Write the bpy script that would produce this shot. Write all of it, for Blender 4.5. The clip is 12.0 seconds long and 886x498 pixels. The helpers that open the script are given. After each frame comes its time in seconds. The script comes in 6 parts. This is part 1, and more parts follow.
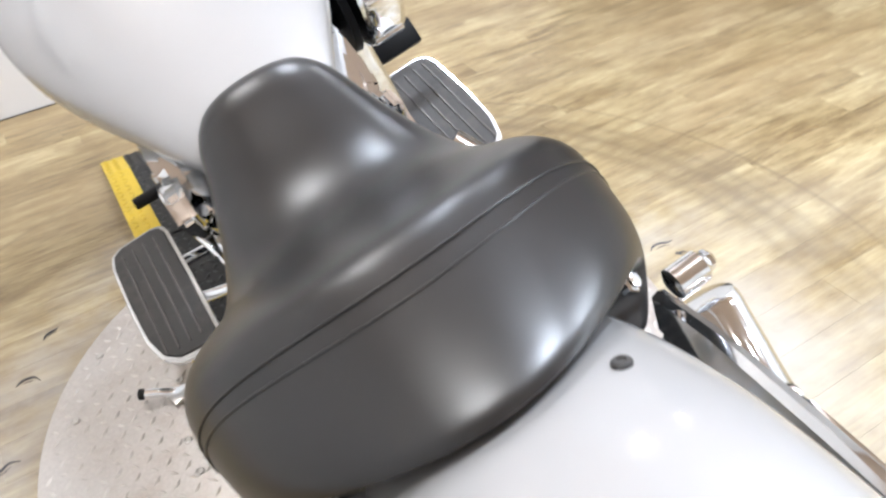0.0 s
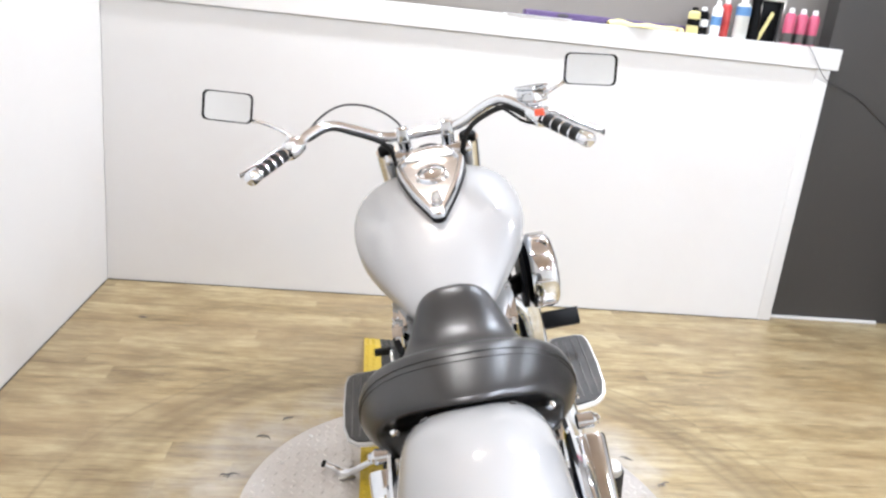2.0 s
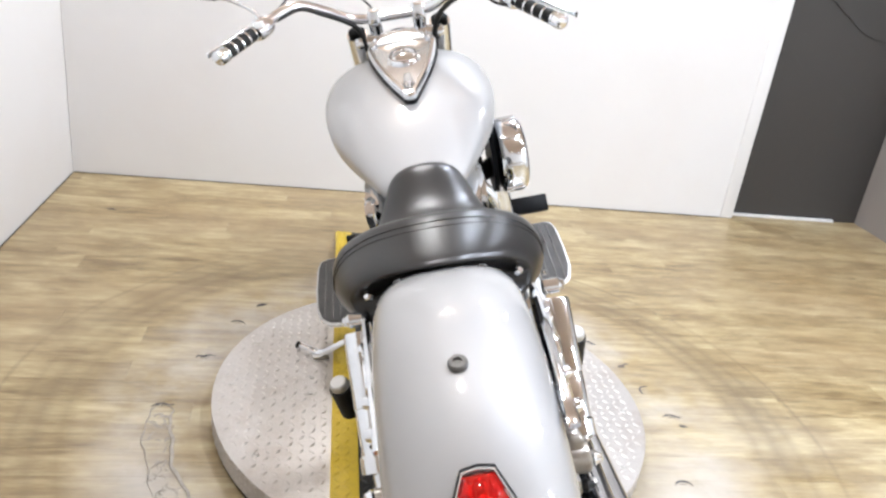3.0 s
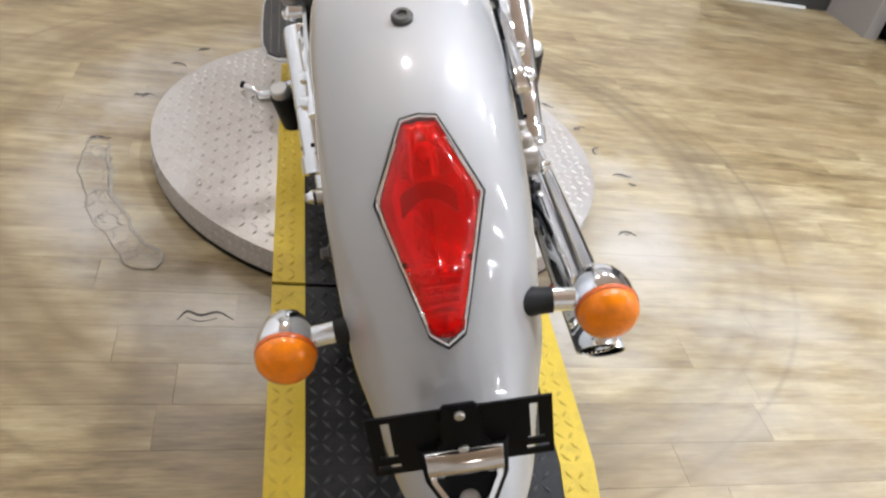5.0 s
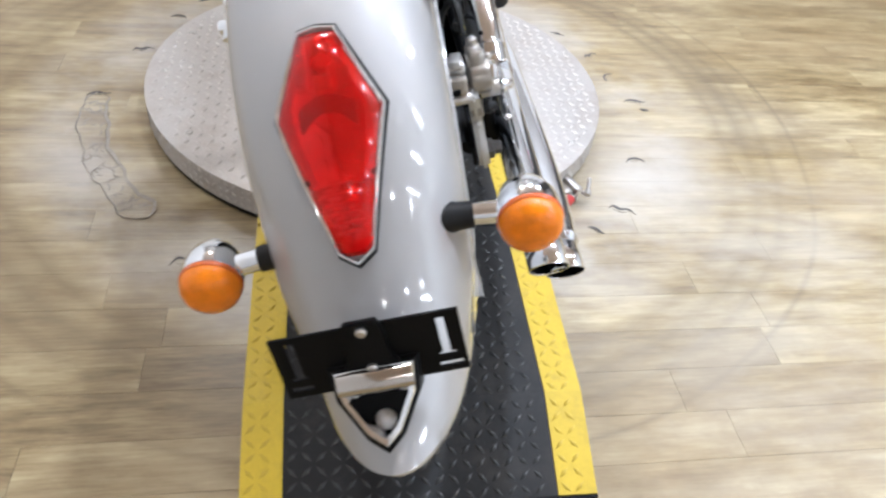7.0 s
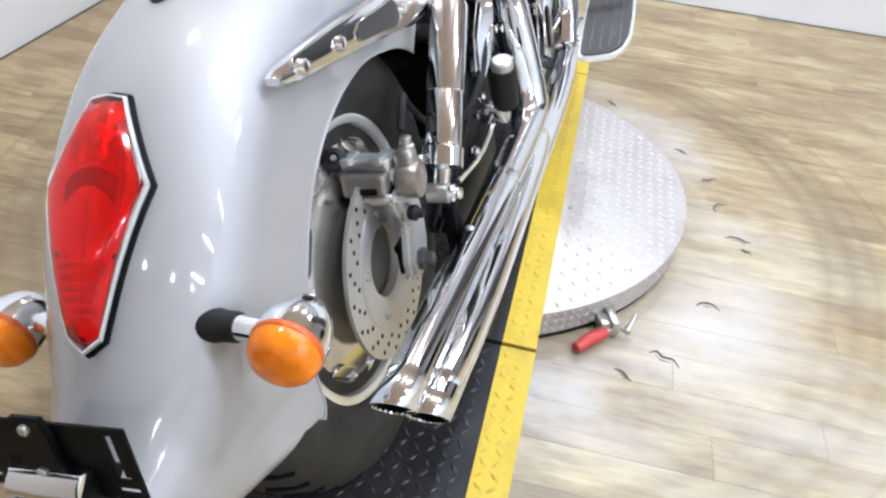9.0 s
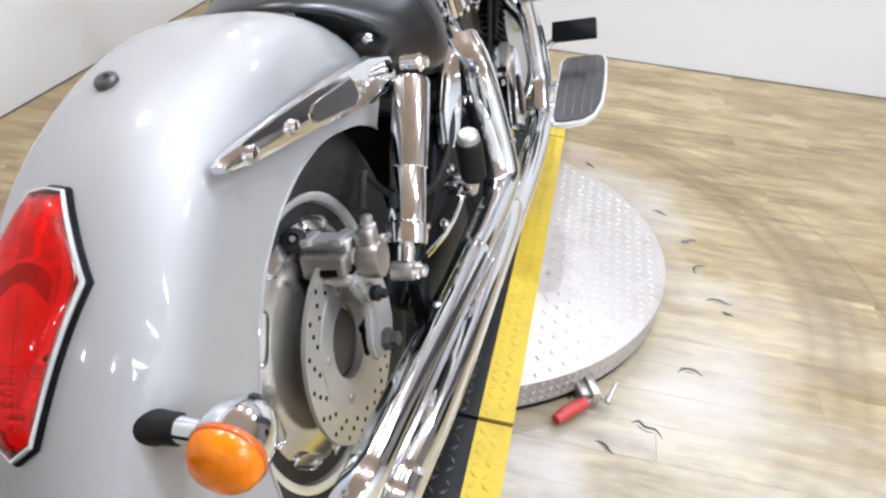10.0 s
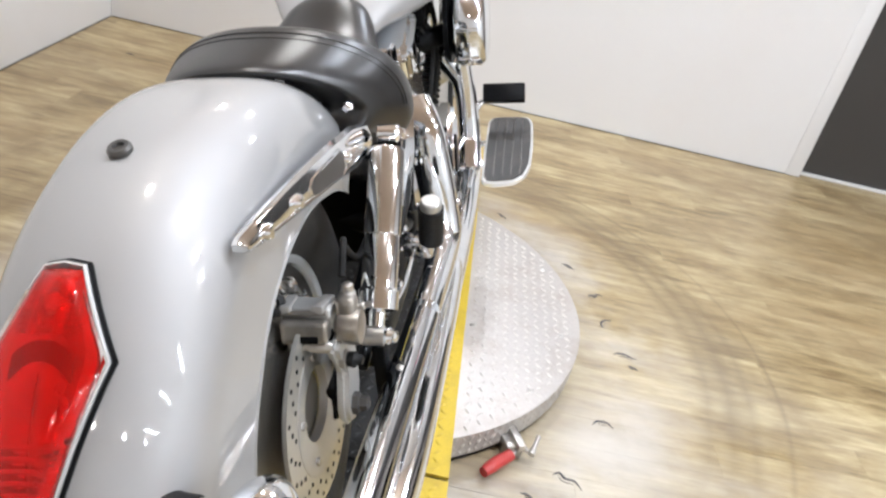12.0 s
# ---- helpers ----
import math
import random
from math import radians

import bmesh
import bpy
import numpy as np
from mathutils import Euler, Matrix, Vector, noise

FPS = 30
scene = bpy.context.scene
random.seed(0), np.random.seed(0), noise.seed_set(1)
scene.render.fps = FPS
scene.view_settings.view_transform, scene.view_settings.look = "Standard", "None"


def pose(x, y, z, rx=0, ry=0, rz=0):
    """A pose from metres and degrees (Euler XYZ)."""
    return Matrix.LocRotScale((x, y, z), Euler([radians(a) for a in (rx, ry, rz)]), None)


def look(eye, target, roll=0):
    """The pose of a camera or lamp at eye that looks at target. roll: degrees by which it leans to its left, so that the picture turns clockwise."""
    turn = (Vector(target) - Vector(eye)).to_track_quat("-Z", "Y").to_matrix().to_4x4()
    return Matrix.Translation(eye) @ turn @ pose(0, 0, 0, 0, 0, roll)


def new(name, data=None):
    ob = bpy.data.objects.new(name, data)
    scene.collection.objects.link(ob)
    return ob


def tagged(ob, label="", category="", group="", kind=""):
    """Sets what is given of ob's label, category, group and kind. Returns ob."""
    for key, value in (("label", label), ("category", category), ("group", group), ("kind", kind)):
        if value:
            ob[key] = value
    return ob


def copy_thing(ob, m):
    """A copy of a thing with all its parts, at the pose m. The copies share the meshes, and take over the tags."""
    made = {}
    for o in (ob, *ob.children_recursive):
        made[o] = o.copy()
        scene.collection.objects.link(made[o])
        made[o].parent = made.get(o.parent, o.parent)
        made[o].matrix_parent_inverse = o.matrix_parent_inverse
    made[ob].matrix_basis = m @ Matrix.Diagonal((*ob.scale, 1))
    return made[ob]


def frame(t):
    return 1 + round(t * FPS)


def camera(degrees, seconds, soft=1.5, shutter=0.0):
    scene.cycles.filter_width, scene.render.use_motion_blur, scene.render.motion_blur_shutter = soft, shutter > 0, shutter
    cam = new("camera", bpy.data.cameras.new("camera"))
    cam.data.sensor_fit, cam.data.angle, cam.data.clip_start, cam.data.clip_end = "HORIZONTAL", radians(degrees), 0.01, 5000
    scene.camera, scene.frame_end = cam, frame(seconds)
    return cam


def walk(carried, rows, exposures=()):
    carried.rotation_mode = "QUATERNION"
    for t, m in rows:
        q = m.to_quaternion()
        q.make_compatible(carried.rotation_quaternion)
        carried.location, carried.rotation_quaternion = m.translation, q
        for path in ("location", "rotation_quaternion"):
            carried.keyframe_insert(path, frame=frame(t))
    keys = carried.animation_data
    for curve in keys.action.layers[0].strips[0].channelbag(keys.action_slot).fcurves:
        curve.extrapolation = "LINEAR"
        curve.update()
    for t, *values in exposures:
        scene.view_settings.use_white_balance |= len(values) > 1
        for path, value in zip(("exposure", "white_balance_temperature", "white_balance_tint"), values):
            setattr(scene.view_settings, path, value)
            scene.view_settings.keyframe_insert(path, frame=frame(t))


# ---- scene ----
cam = camera(60.4, 12.0, soft=2.4, shutter=0.2)

PATH = [
    (0, (-0.303, -0.052, 1.15), (0.405, 1.332, -0.108), -6.8),
    (0.5, (-0.397, -0.297, 1.192), (0.274, 1.256, 0.125), 1.2),
    (0.6, (-0.392, -0.338, 1.214), (0.212, 1.254, 0.165), 0.2),
    (1, (-0.396, -0.5, 1.308), (-0.002, 1.304, 0.539), 2.7),
    (1.2, (-0.359, -0.572, 1.330), (-0.057, 1.270, 0.612), 4.9),
    (1.5, (-0.307, -0.697, 1.35), (-0.066, 1.19, 0.733), 6.6),
    (1.7, (-0.312, -0.771, 1.369), (-0.094, 1.135, 0.805), 6.3),
    (2, (-0.345, -0.84, 1.361), (-0.11, 1.059, 0.779), 6.1),
    (2.5, (-0.349, -0.886, 1.334), (-0.066, 0.976, 0.662), 6.6),
    (2.7, (-0.349, -0.889, 1.326), (-0.039, 0.951, 0.605), 6.7),
    (4.3, (-0.329, -0.894, 1.184), (0.097, 0.733, 0.102), 12.2),
    (4.5, (-0.325, -0.904, 1.167), (0.121, 0.692, 0.049), 12.8),
    (5, (-0.31, -0.928, 1.136), (0.152, 0.599, -0.07), 13.0),
    (5.5, (-0.293, -0.944, 1.109), (0.19, 0.511, -0.176), 13.3),
    (6, (-0.274, -0.956, 1.087), (0.229, 0.434, -0.259), 13.4),
    (6.5, (-0.262, -0.976, 1.084), (0.253, 0.384, -0.289), 15.1),
    (6.8, (-0.220, -0.965, 1.113), (0.223, 0.464, -0.214), 12.6),
    (7, (-0.158, -0.95, 1.111), (0.154, 0.515, -0.214), 7.1),
    (7.2, (-0.032, -0.919, 1.091), (0.259, 0.547, -0.238), 7.3),
    (8.8, (0.236, -0.828, 1.112), (0.008, 0.734, -0.115), 6.7),
    (9, (0.242, -0.812, 1.111), (0.013, 0.758, -0.106), 6.7),
    (9.5, (0.26, -0.781, 1.116), (0.022, 0.827, -0.049), 5.9),
    (10, (0.267, -0.766, 1.124), (0.034, 0.889, 0.026), 5.8),
    (10.5, (0.267, -0.754, 1.145), (0.053, 0.944, 0.11), 6.6),
    (11, (0.266, -0.738, 1.158), (0.051, 0.995, 0.183), 6.8),
    (11.5, (0.248, -0.738, 1.154), (0.058, 0.987, 0.161), 7.1),
    (11.8, (0.193, -0.780, 1.170), (0.151, 0.977, 0.215), 11.9),
    (12, (0.127, -0.789, 1.173), (0.202, 0.948, 0.183), 14.0),
]
# the clip's camera darkens a little over the bright floor
EXPOSURE = [(0.0, 0.22, 5950, 10), (0.5, 0.2, 5950, 10), (1.0, 0.17, 5950, 10), (2.5, 0.20, 5950, 10), (4.5, -0.06, 6000, 10), (5.5, -0.12, 5980, 10), (6.5, 0.01, 5780, 10), (7.0, 0.03, 5700, 10), (9.0, 0.02, 5600, 10), (10.0, 0.0, 5800, 10), (12.0, -0.08, 6050, 10)]
walk(cam, [(t, look(eye, target, roll)) for t, eye, target, roll in PATH], EXPOSURE)

# ---- light of the shop: recessed ceiling lamps in a closed room, rear row added unseen ----
world = bpy.data.worlds.new("world")
scene.world = world
world.use_nodes = True
world.node_tree.nodes["Background"].inputs[0].default_value = (0.9, 0.95, 1.0, 1)
world.node_tree.nodes["Background"].inputs[1].default_value = 0.05
LAMP_WATTS, GLOBE_WATTS, LAMP_SIZE, CEILING = 11.5, 18.0, 0.13, 2.7
# the last three are unseen, added to brighten the south wall for reflections
LAMP_SPOTS = [(-0.70, 0.3), (0.50, 0.2), (1.60, 0.2), (2.55, 0.4), (-0.60, 2.45), (0.50, 2.45), (1.55, 2.45), (-0.4, -3.3), (1.4, -3.3), (3.2, -3.3)]
TUBE_WATTS, TUBE_SPOTS = 38.0, [(3.45, -0.7), (3.45, -1.8), (3.45, -2.9)]

# ---- materials ----
MATS = {}


def shade(name, color, rough=0.5, metal=0.0, vary=0.12, scale=8.0, grain=0.0, grain_scale=200.0, coat=0.0, rough_vary=0.1,
          stretch=(1, 1, 1), dirt=None, dirt_amount=0.0, dirt_scale=3.0, random=0.0, transmission=0.0, ior=1.45, spec=0.5, fine=0.0):
    """A surface with variation at two scales: blotches, fine grain, relief and optional dirt."""
    m = bpy.data.materials.new(name)
    m.use_nodes = True
    nt = m.node_tree
    n, link = nt.nodes, nt.links.new
    p = n["Principled BSDF"]
    p.inputs["Metallic"].default_value = metal
    p.inputs["Coat Weight"].default_value = coat
    p.inputs["Coat Roughness"].default_value = 0.04
    p.inputs["Transmission Weight"].default_value = transmission
    p.inputs["IOR"].default_value = ior
    p.inputs["Specular IOR Level"].default_value = spec
    pos = n.new("ShaderNodeNewGeometry").outputs["Position"]
    mapping = n.new("ShaderNodeMapping")
    mapping.inputs["Scale"].default_value = stretch
    link(pos, mapping.inputs["Vector"])
    big = n.new("ShaderNodeTexNoise")
    big.inputs["Scale"].default_value, big.inputs["Detail"].default_value = scale, 5
    link(mapping.outputs[0], big.inputs["Vector"])
    small = n.new("ShaderNodeTexNoise")
    small.inputs["Scale"].default_value, small.inputs["Detail"].default_value = grain_scale, 3
    link(mapping.outputs[0], small.inputs["Vector"])

    def math(op, a, b):
        q = n.new("ShaderNodeMath")
        q.operation = op
        for k, v in enumerate((a, b)):
            if isinstance(v, (int, float)):
                q.inputs[k].default_value = v
            else:
                link(v, q.inputs[k])
        return q.outputs[0]

    value = math("ADD", 1.0 - vary, math("MULTIPLY", big.outputs["Fac"], 2 * vary))
    if fine:
        value = math("MULTIPLY", value, math("ADD", 1.0 - fine, math("MULTIPLY", small.outputs["Fac"], 2 * fine)))
    if random:
        info = n.new("ShaderNodeObjectInfo")
        value = math("MULTIPLY", value, math("ADD", 1.0 - random, math("MULTIPLY", info.outputs["Random"], 2 * random)))
    mix = n.new("ShaderNodeMix")
    mix.data_type, mix.blend_type = "RGBA", "MULTIPLY"
    mix.inputs["Factor"].default_value = 1.0
    mix.inputs[6].default_value = (*color, 1)
    link(value, mix.inputs[7])
    out = mix.outputs[2]
    if dirt:
        spots = n.new("ShaderNodeTexNoise")
        spots.inputs["Scale"].default_value, spots.inputs["Detail"].default_value, spots.inputs["Roughness"].default_value = dirt_scale, 8, 0.7
        link(pos, spots.inputs["Vector"])
        ramp = n.new("ShaderNodeMapRange")
        ramp.inputs[1].default_value, ramp.inputs[2].default_value = 0.5, 0.75
        ramp.inputs[4].default_value = dirt_amount
        link(spots.outputs["Fac"], ramp.inputs[0])
        over = n.new("ShaderNodeMix")
        over.data_type = "RGBA"
        link(ramp.outputs[0], over.inputs["Factor"])
        link(out, over.inputs[6])
        over.inputs[7].default_value = (*dirt, 1)
        out = over.outputs[2]
    link(out, p.inputs["Base Color"])
    link(math("ADD", rough - rough_vary / 2, math("MULTIPLY", big.outputs["Fac"], rough_vary)), p.inputs["Roughness"])
    if grain:
        bump = n.new("ShaderNodeBump")
        bump.inputs["Strength"].default_value, bump.inputs["Distance"].default_value = grain, 0.002
        link(small.outputs["Fac"], bump.inputs["Height"])
        link(bump.outputs[0], p.inputs["Normal"])
    MATS[name] = m
    return m


PAINT = shade("silver_paint", (0.375, 0.370, 0.365), 0.56, 0.40, 0.03, 3, coat=1.0, rough_vary=0.04, fine=0.03, grain_scale=2500)
PAINT.node_tree.nodes["Principled BSDF"].inputs["Coat IOR"].default_value = 1.6
CHROME = shade("chrome", (0.85, 0.875, 0.91), 0.07, 1.0, 0.05, 12, rough_vary=0.04, dirt=(0.25, 0.22, 0.19), dirt_amount=0.12, dirt_scale=30)
STEEL = shade("brushed_steel", (0.52, 0.50, 0.47), 0.34, 0.9, 0.12, 25, grain=0.1, grain_scale=400, dirt=(0.16, 0.12, 0.08), dirt_amount=0.35, dirt_scale=25)
ALUMINIUM = shade("cast_aluminium", (0.55, 0.54, 0.52), 0.42, 0.8, 0.10, 30, grain=0.25, grain_scale=500)
POLISHED = shade("polished_aluminium", (0.58, 0.55, 0.51), 0.16, 1.0, 0.06, 15, rough_vary=0.08, dirt=(0.3, 0.26, 0.2), dirt_amount=0.15, dirt_scale=14)
DISCSTEEL = shade("worn_disc_steel", (0.56, 0.54, 0.49), 0.36, 0.75, 0.08, 30, grain=0.08, grain_scale=300)
CALIPER = shade("caliper_metal", (0.36, 0.335, 0.30), 0.30, 0.8, 0.14, 35, grain=0.15, grain_scale=260, dirt=(0.14, 0.11, 0.07), dirt_amount=0.45, dirt_scale=30)
TRIMWHITE = shade("bright_rim", (0.80, 0.80, 0.79), 0.16, 0.6, 0.04, 20)
LEATHER = shade("black_leather", (0.011, 0.0102, 0.0098), 0.32, 0, 0.2, 6, grain=0.05, grain_scale=900, rough_vary=0.08, spec=0.72)
RUBBER = shade("black_rubber", (0.012, 0.0115, 0.011), 0.58, 0, 0.25, 20, grain=0.2, grain_scale=300, dirt=(0.045, 0.04, 0.034), dirt_amount=0.4, dirt_scale=12, spec=0.25)
TYRERUBBER = shade("tyre_rubber", (0.026, 0.0245, 0.023), 0.60, 0, 0.25, 14, grain=0.25, grain_scale=260, dirt=(0.07, 0.062, 0.052), dirt_amount=0.35, dirt_scale=9, spec=0.3)
DARKSTEEL = shade("dark_steel", (0.10, 0.095, 0.09), 0.4, 0.7, 0.2, 40)
BLACK = shade("black_paint", (0.0030, 0.0030, 0.0034), 0.42, 0, 0.2, 18, rough_vary=0.15, spec=0.12)
WHEELCHROME = shade("worn_wheel_chrome", (0.60, 0.575, 0.535), 0.20, 0.93, 0.06, 15, rough_vary=0.10, dirt=(0.40, 0.34, 0.27), dirt_amount=0.22, dirt_scale=14)
GREY_RUBBER = shade("grey_rubber", (0.040, 0.038, 0.036), 0.58, 0, 0.2, 18, grain=0.2, grain_scale=300, dirt=(0.13, 0.11, 0.095), dirt_amount=0.4, dirt_scale=14)
AMBER = shade("amber_lens", (0.95, 0.25, 0.001), 0.16, 0, 0.4, 60, coat=0.4, grain=0.5, grain_scale=170, transmission=0.2, ior=1.3)
AMBER_RIM = shade("amber_rim", (0.50, 0.09, 0.004), 0.2, 0, 0.1, 40, coat=0.5)
RED_GLASS = shade("red_lens", (1.0, 0.05, 0.04), 0.05, 0, 0.05, 30, rough_vary=0.02, transmission=0.92, ior=1.35)
RED_PLASTIC = shade("red_plastic", (0.40, 0.035, 0.03), 0.35, 0, 0.12, 30)
MIRROR = shade("mirror_glass", (0.92, 0.93, 0.93), 0.02, 1.0, 0.02, 5, rough_vary=0.01)
GAUGE = shade("gauge_face", (0.50, 0.49, 0.475), 0.32, 0.8, 0.1, 60, fine=0.1)
WALL = shade("white_wall_paint", (0.71, 0.70, 0.69), 0.55, 0, 0.025, 1.3, grain=0.08, grain_scale=140, dirt=(0.62, 0.56, 0.52), dirt_amount=0.22, dirt_scale=0.9)
RETURNWALL = shade("grey_brown_wall_paint", (0.27, 0.243, 0.222), 0.5, 0, 0.06, 1.5, grain=0.08, grain_scale=140)
GREYWALL = shade("grey_wall_paint", (0.20, 0.180, 0.160), 0.5, 0, 0.06, 1.5, grain=0.08, grain_scale=140)
# the return wall's paint darkened: shade beside the half wall put into the colour
SHADEDWALL = shade("shaded_wall_paint", (0.044, 0.0405, 0.0375), 0.45, 0, 0.10, 1.5, grain=0.08, grain_scale=140)
CEIL = shade("ceiling_paint", (0.54, 0.43, 0.345), 0.8, 0, 0.05, 1.2, grain=0.1, grain_scale=90)
PLATE = shade("tread_plate", (0.53, 0.495, 0.46), 0.42, 0.45, 0.10, 6, rough_vary=0.14, fine=0.16, grain_scale=160, dirt=(0.30, 0.22, 0.16), dirt_amount=0.55, dirt_scale=7)
YELLOW = shade("yellow_tread_paint", (0.60, 0.425, 0.028), 0.48, 0, 0.10, 9, fine=0.10, grain_scale=120, dirt=(0.25, 0.17, 0.04), dirt_amount=0.45, dirt_scale=16)
MAT = shade("black_tread_rubber", (0.0125, 0.012, 0.0117), 0.50, 0, 0.22, 7, fine=0.12, grain_scale=200, dirt=(0.06, 0.053, 0.046), dirt_amount=0.5, dirt_scale=9, spec=0.35)
# bars paler than the mat: wear, and glints put into the colour
MATBAR = shade("pale_rubber_bar", (0.022, 0.0213, 0.0207), 0.36, 0, 0.3, 14, spec=0.55)
YELLOWBAR = shade("worn_yellow_bar", (0.53, 0.37, 0.028), 0.42, 0, 0.3, 14)
PLATEBAR = shade("bright_tread_bar", (0.55, 0.515, 0.475), 0.48, 0.5, 0.12, 9)
GROUT = shade("floor_base", (0.17, 0.14, 0.105), 0.8, 0, 0.2, 10)
SCUFF = shade("floor_scar", (0.10, 0.095, 0.10), 0.7, 0, 0.3, 60)
RESIDUE = shade("floor_residue", (0.36, 0.325, 0.28), 0.6, 0, 0.25, 40, fine=0.2, grain_scale=90)
PURPLE = shade("purple_plastic", (0.075, 0.045, 0.13), 0.4, 0, 0.1, 10)
CLOTH = shade("yellow_cloth", (0.66, 0.58, 0.26), 0.85, 0, 0.12, 25, grain=0.3, grain_scale=300)
PINK = shade("pink_can_paint", (0.42, 0.07, 0.13), 0.35, 0, 0.06, 20)
WHITEPL = shade("white_plastic", (0.78, 0.78, 0.77), 0.4, 0, 0.04, 20)
BLUE = shade("blue_label", (0.10, 0.22, 0.42), 0.5, 0, 0.1, 20)
CLEARPL = shade("cloudy_bottle", (0.55, 0.55, 0.50), 0.25, 0, 0.08, 20, coat=0.3)
ORANGE = shade("red_orange_switch", (0.75, 0.10, 0.05), 0.4, 0, 0.06, 20)
LIGHTGLASS = bpy.data.materials.new("lamp_diffuser")
LIGHTGLASS.use_nodes = True
LIGHTGLASS.node_tree.nodes["Principled BSDF"].inputs["Emission Color"].default_value = (1, 0.97, 0.92, 1)
LIGHTGLASS.node_tree.nodes["Principled BSDF"].inputs["Emission Strength"].default_value = 12.0


def plank_material():
    """Washed-oak vinyl: streaks along the plank, tone by plank, tyre rings, a darker inner ring and grey dust round the
    turntable, a painted pool of light beside it.
    """
    m = bpy.data.materials.new("washed_oak_vinyl")
    m.use_nodes = True
    nt = m.node_tree
    n, link = nt.nodes, nt.links.new
    p = n["Principled BSDF"]
    pos = n.new("ShaderNodeNewGeometry").outputs["Position"]
    info = n.new("ShaderNodeObjectInfo").outputs["Random"]

    def math(op, a, b=0.0, c=0.0):
        q = n.new("ShaderNodeMath")
        q.operation = op
        for k, v in enumerate((a, b, c)):
            if isinstance(v, (int, float)):
                q.inputs[k].default_value = v
            else:
                link(v, q.inputs[k])
        return q.outputs[0]

    def noise_at(stretch, scale, detail=6, rough=0.6, shift=True):
        mp = n.new("ShaderNodeMapping")
        mp.inputs["Scale"].default_value = stretch
        link(pos, mp.inputs["Vector"])
        if shift:
            comb = n.new("ShaderNodeCombineXYZ")
            link(math("MULTIPLY", info, 37.0), comb.inputs[0])
            link(math("MULTIPLY", info, 11.0), comb.inputs[2])
            link(comb.outputs[0], mp.inputs["Location"])
        t = n.new("ShaderNodeTexNoise")
        t.inputs["Scale"].default_value, t.inputs["Detail"].default_value, t.inputs["Roughness"].default_value = scale, detail, rough
        link(mp.outputs[0], t.inputs["Vector"])
        return t.outputs["Fac"]

    def ranged(v, a, b, lo=0.0, hi=1.0):
        q = n.new("ShaderNodeMapRange")
        for k, w in enumerate((a, b, lo, hi)):
            q.inputs[k + 1].default_value = w
        link(v, q.inputs[0])
        return q.outputs[0]

    def mixed(f, a, b, blend="MIX"):
        q = n.new("ShaderNodeMix")
        q.data_type, q.blend_type = "RGBA", blend
        for k, v in ((0, f), (6, a), (7, b)):
            if isinstance(v, tuple):
                q.inputs[k].default_value = (*v, 1)
            elif isinstance(v, float):
                q.inputs[k].default_value = v
            else:
                link(v, q.inputs[k])
        return q.outputs[2]

    streak = noise_at((2.3, 15.0, 1), 2.2, 9, 0.66)
    broad = noise_at((2.4, 6.5, 1), 1.7, 8, 0.66)
    fibre = noise_at((2.0, 40.0, 1), 5.0, 5, 0.6)
    blotch = noise_at((0.6, 1.2, 1), 1.5, 4, 0.5, False)
    ramp = n.new("ShaderNodeValToRGB")
    e = ramp.color_ramp.elements
    e[0].position, e[0].color = 0.365, (0.130, 0.085, 0.036, 1)
    e[1].position, e[1].color = 0.635, (0.505, 0.418, 0.240, 1)
    mid = e.new(0.485)
    mid.color = (0.305, 0.228, 0.113, 1)
    tone = math("ADD", math("ADD", math("MULTIPLY", math("ADD", math("MULTIPLY", streak, 0.62), math("MULTIPLY", broad, 0.38)), 0.80), math("MULTIPLY", fibre, 0.20)), math("MULTIPLY", math("ADD", info, -0.5), 0.085))
    link(tone, ramp.inputs[0])
    color = mixed(ranged(blotch, 0.45, 0.68, 0.0, 0.3), ramp.outputs[0], (0.42, 0.362, 0.252))
    warm = noise_at((0.7, 1.6, 1), 1.1, 5, 0.55, False)
    color = mixed(ranged(warm, 0.47, 0.66, 0.0, 0.50), color, (0.270, 0.178, 0.080))
    stain = noise_at((1.3, 2.2, 1), 3.6, 6, 0.62, False)
    color = mixed(ranged(stain, 0.48, 0.66, 0.0, 0.55), color, (0.185, 0.125, 0.060))
    # small dark knots
    knots = noise_at((2.0, 6.0, 1), 4.0, 2, 0.4)
    color = mixed(ranged(knots, 0.68, 0.80, 0.0, 0.45), color, (0.14, 0.095, 0.055))
    # outer rings that tyres and castors have worn round the turntable
    sep = n.new("ShaderNodeSeparateXYZ")
    link(pos, sep.inputs[0])
    dy = math("SUBTRACT", sep.outputs[1], 0.9)
    r = math("SQRT", math("ADD", math("MULTIPLY", sep.outputs[0], sep.outputs[0]), math("MULTIPLY", dy, dy)))
    wob = math("ADD", r, math("MULTIPLY", math("SUBTRACT", noise_at((1, 1, 1), 1.1, 2, 0.4, False), 0.5), 0.09))
    patch = math("MULTIPLY", ranged(noise_at((1, 1, 1), 1.7, 3, 0.5, False), 0.36, 0.56, 0.30, 1.0), ranged(sep.outputs[0], -0.6, 0.5, 0.85, 1.1))
    # the smallest radius is a smooth, unbroken darker ring near the turntable's foot
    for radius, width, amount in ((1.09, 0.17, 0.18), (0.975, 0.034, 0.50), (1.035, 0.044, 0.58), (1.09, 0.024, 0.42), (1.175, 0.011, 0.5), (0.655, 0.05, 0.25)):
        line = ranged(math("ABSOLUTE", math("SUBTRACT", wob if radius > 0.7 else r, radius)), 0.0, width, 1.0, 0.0)
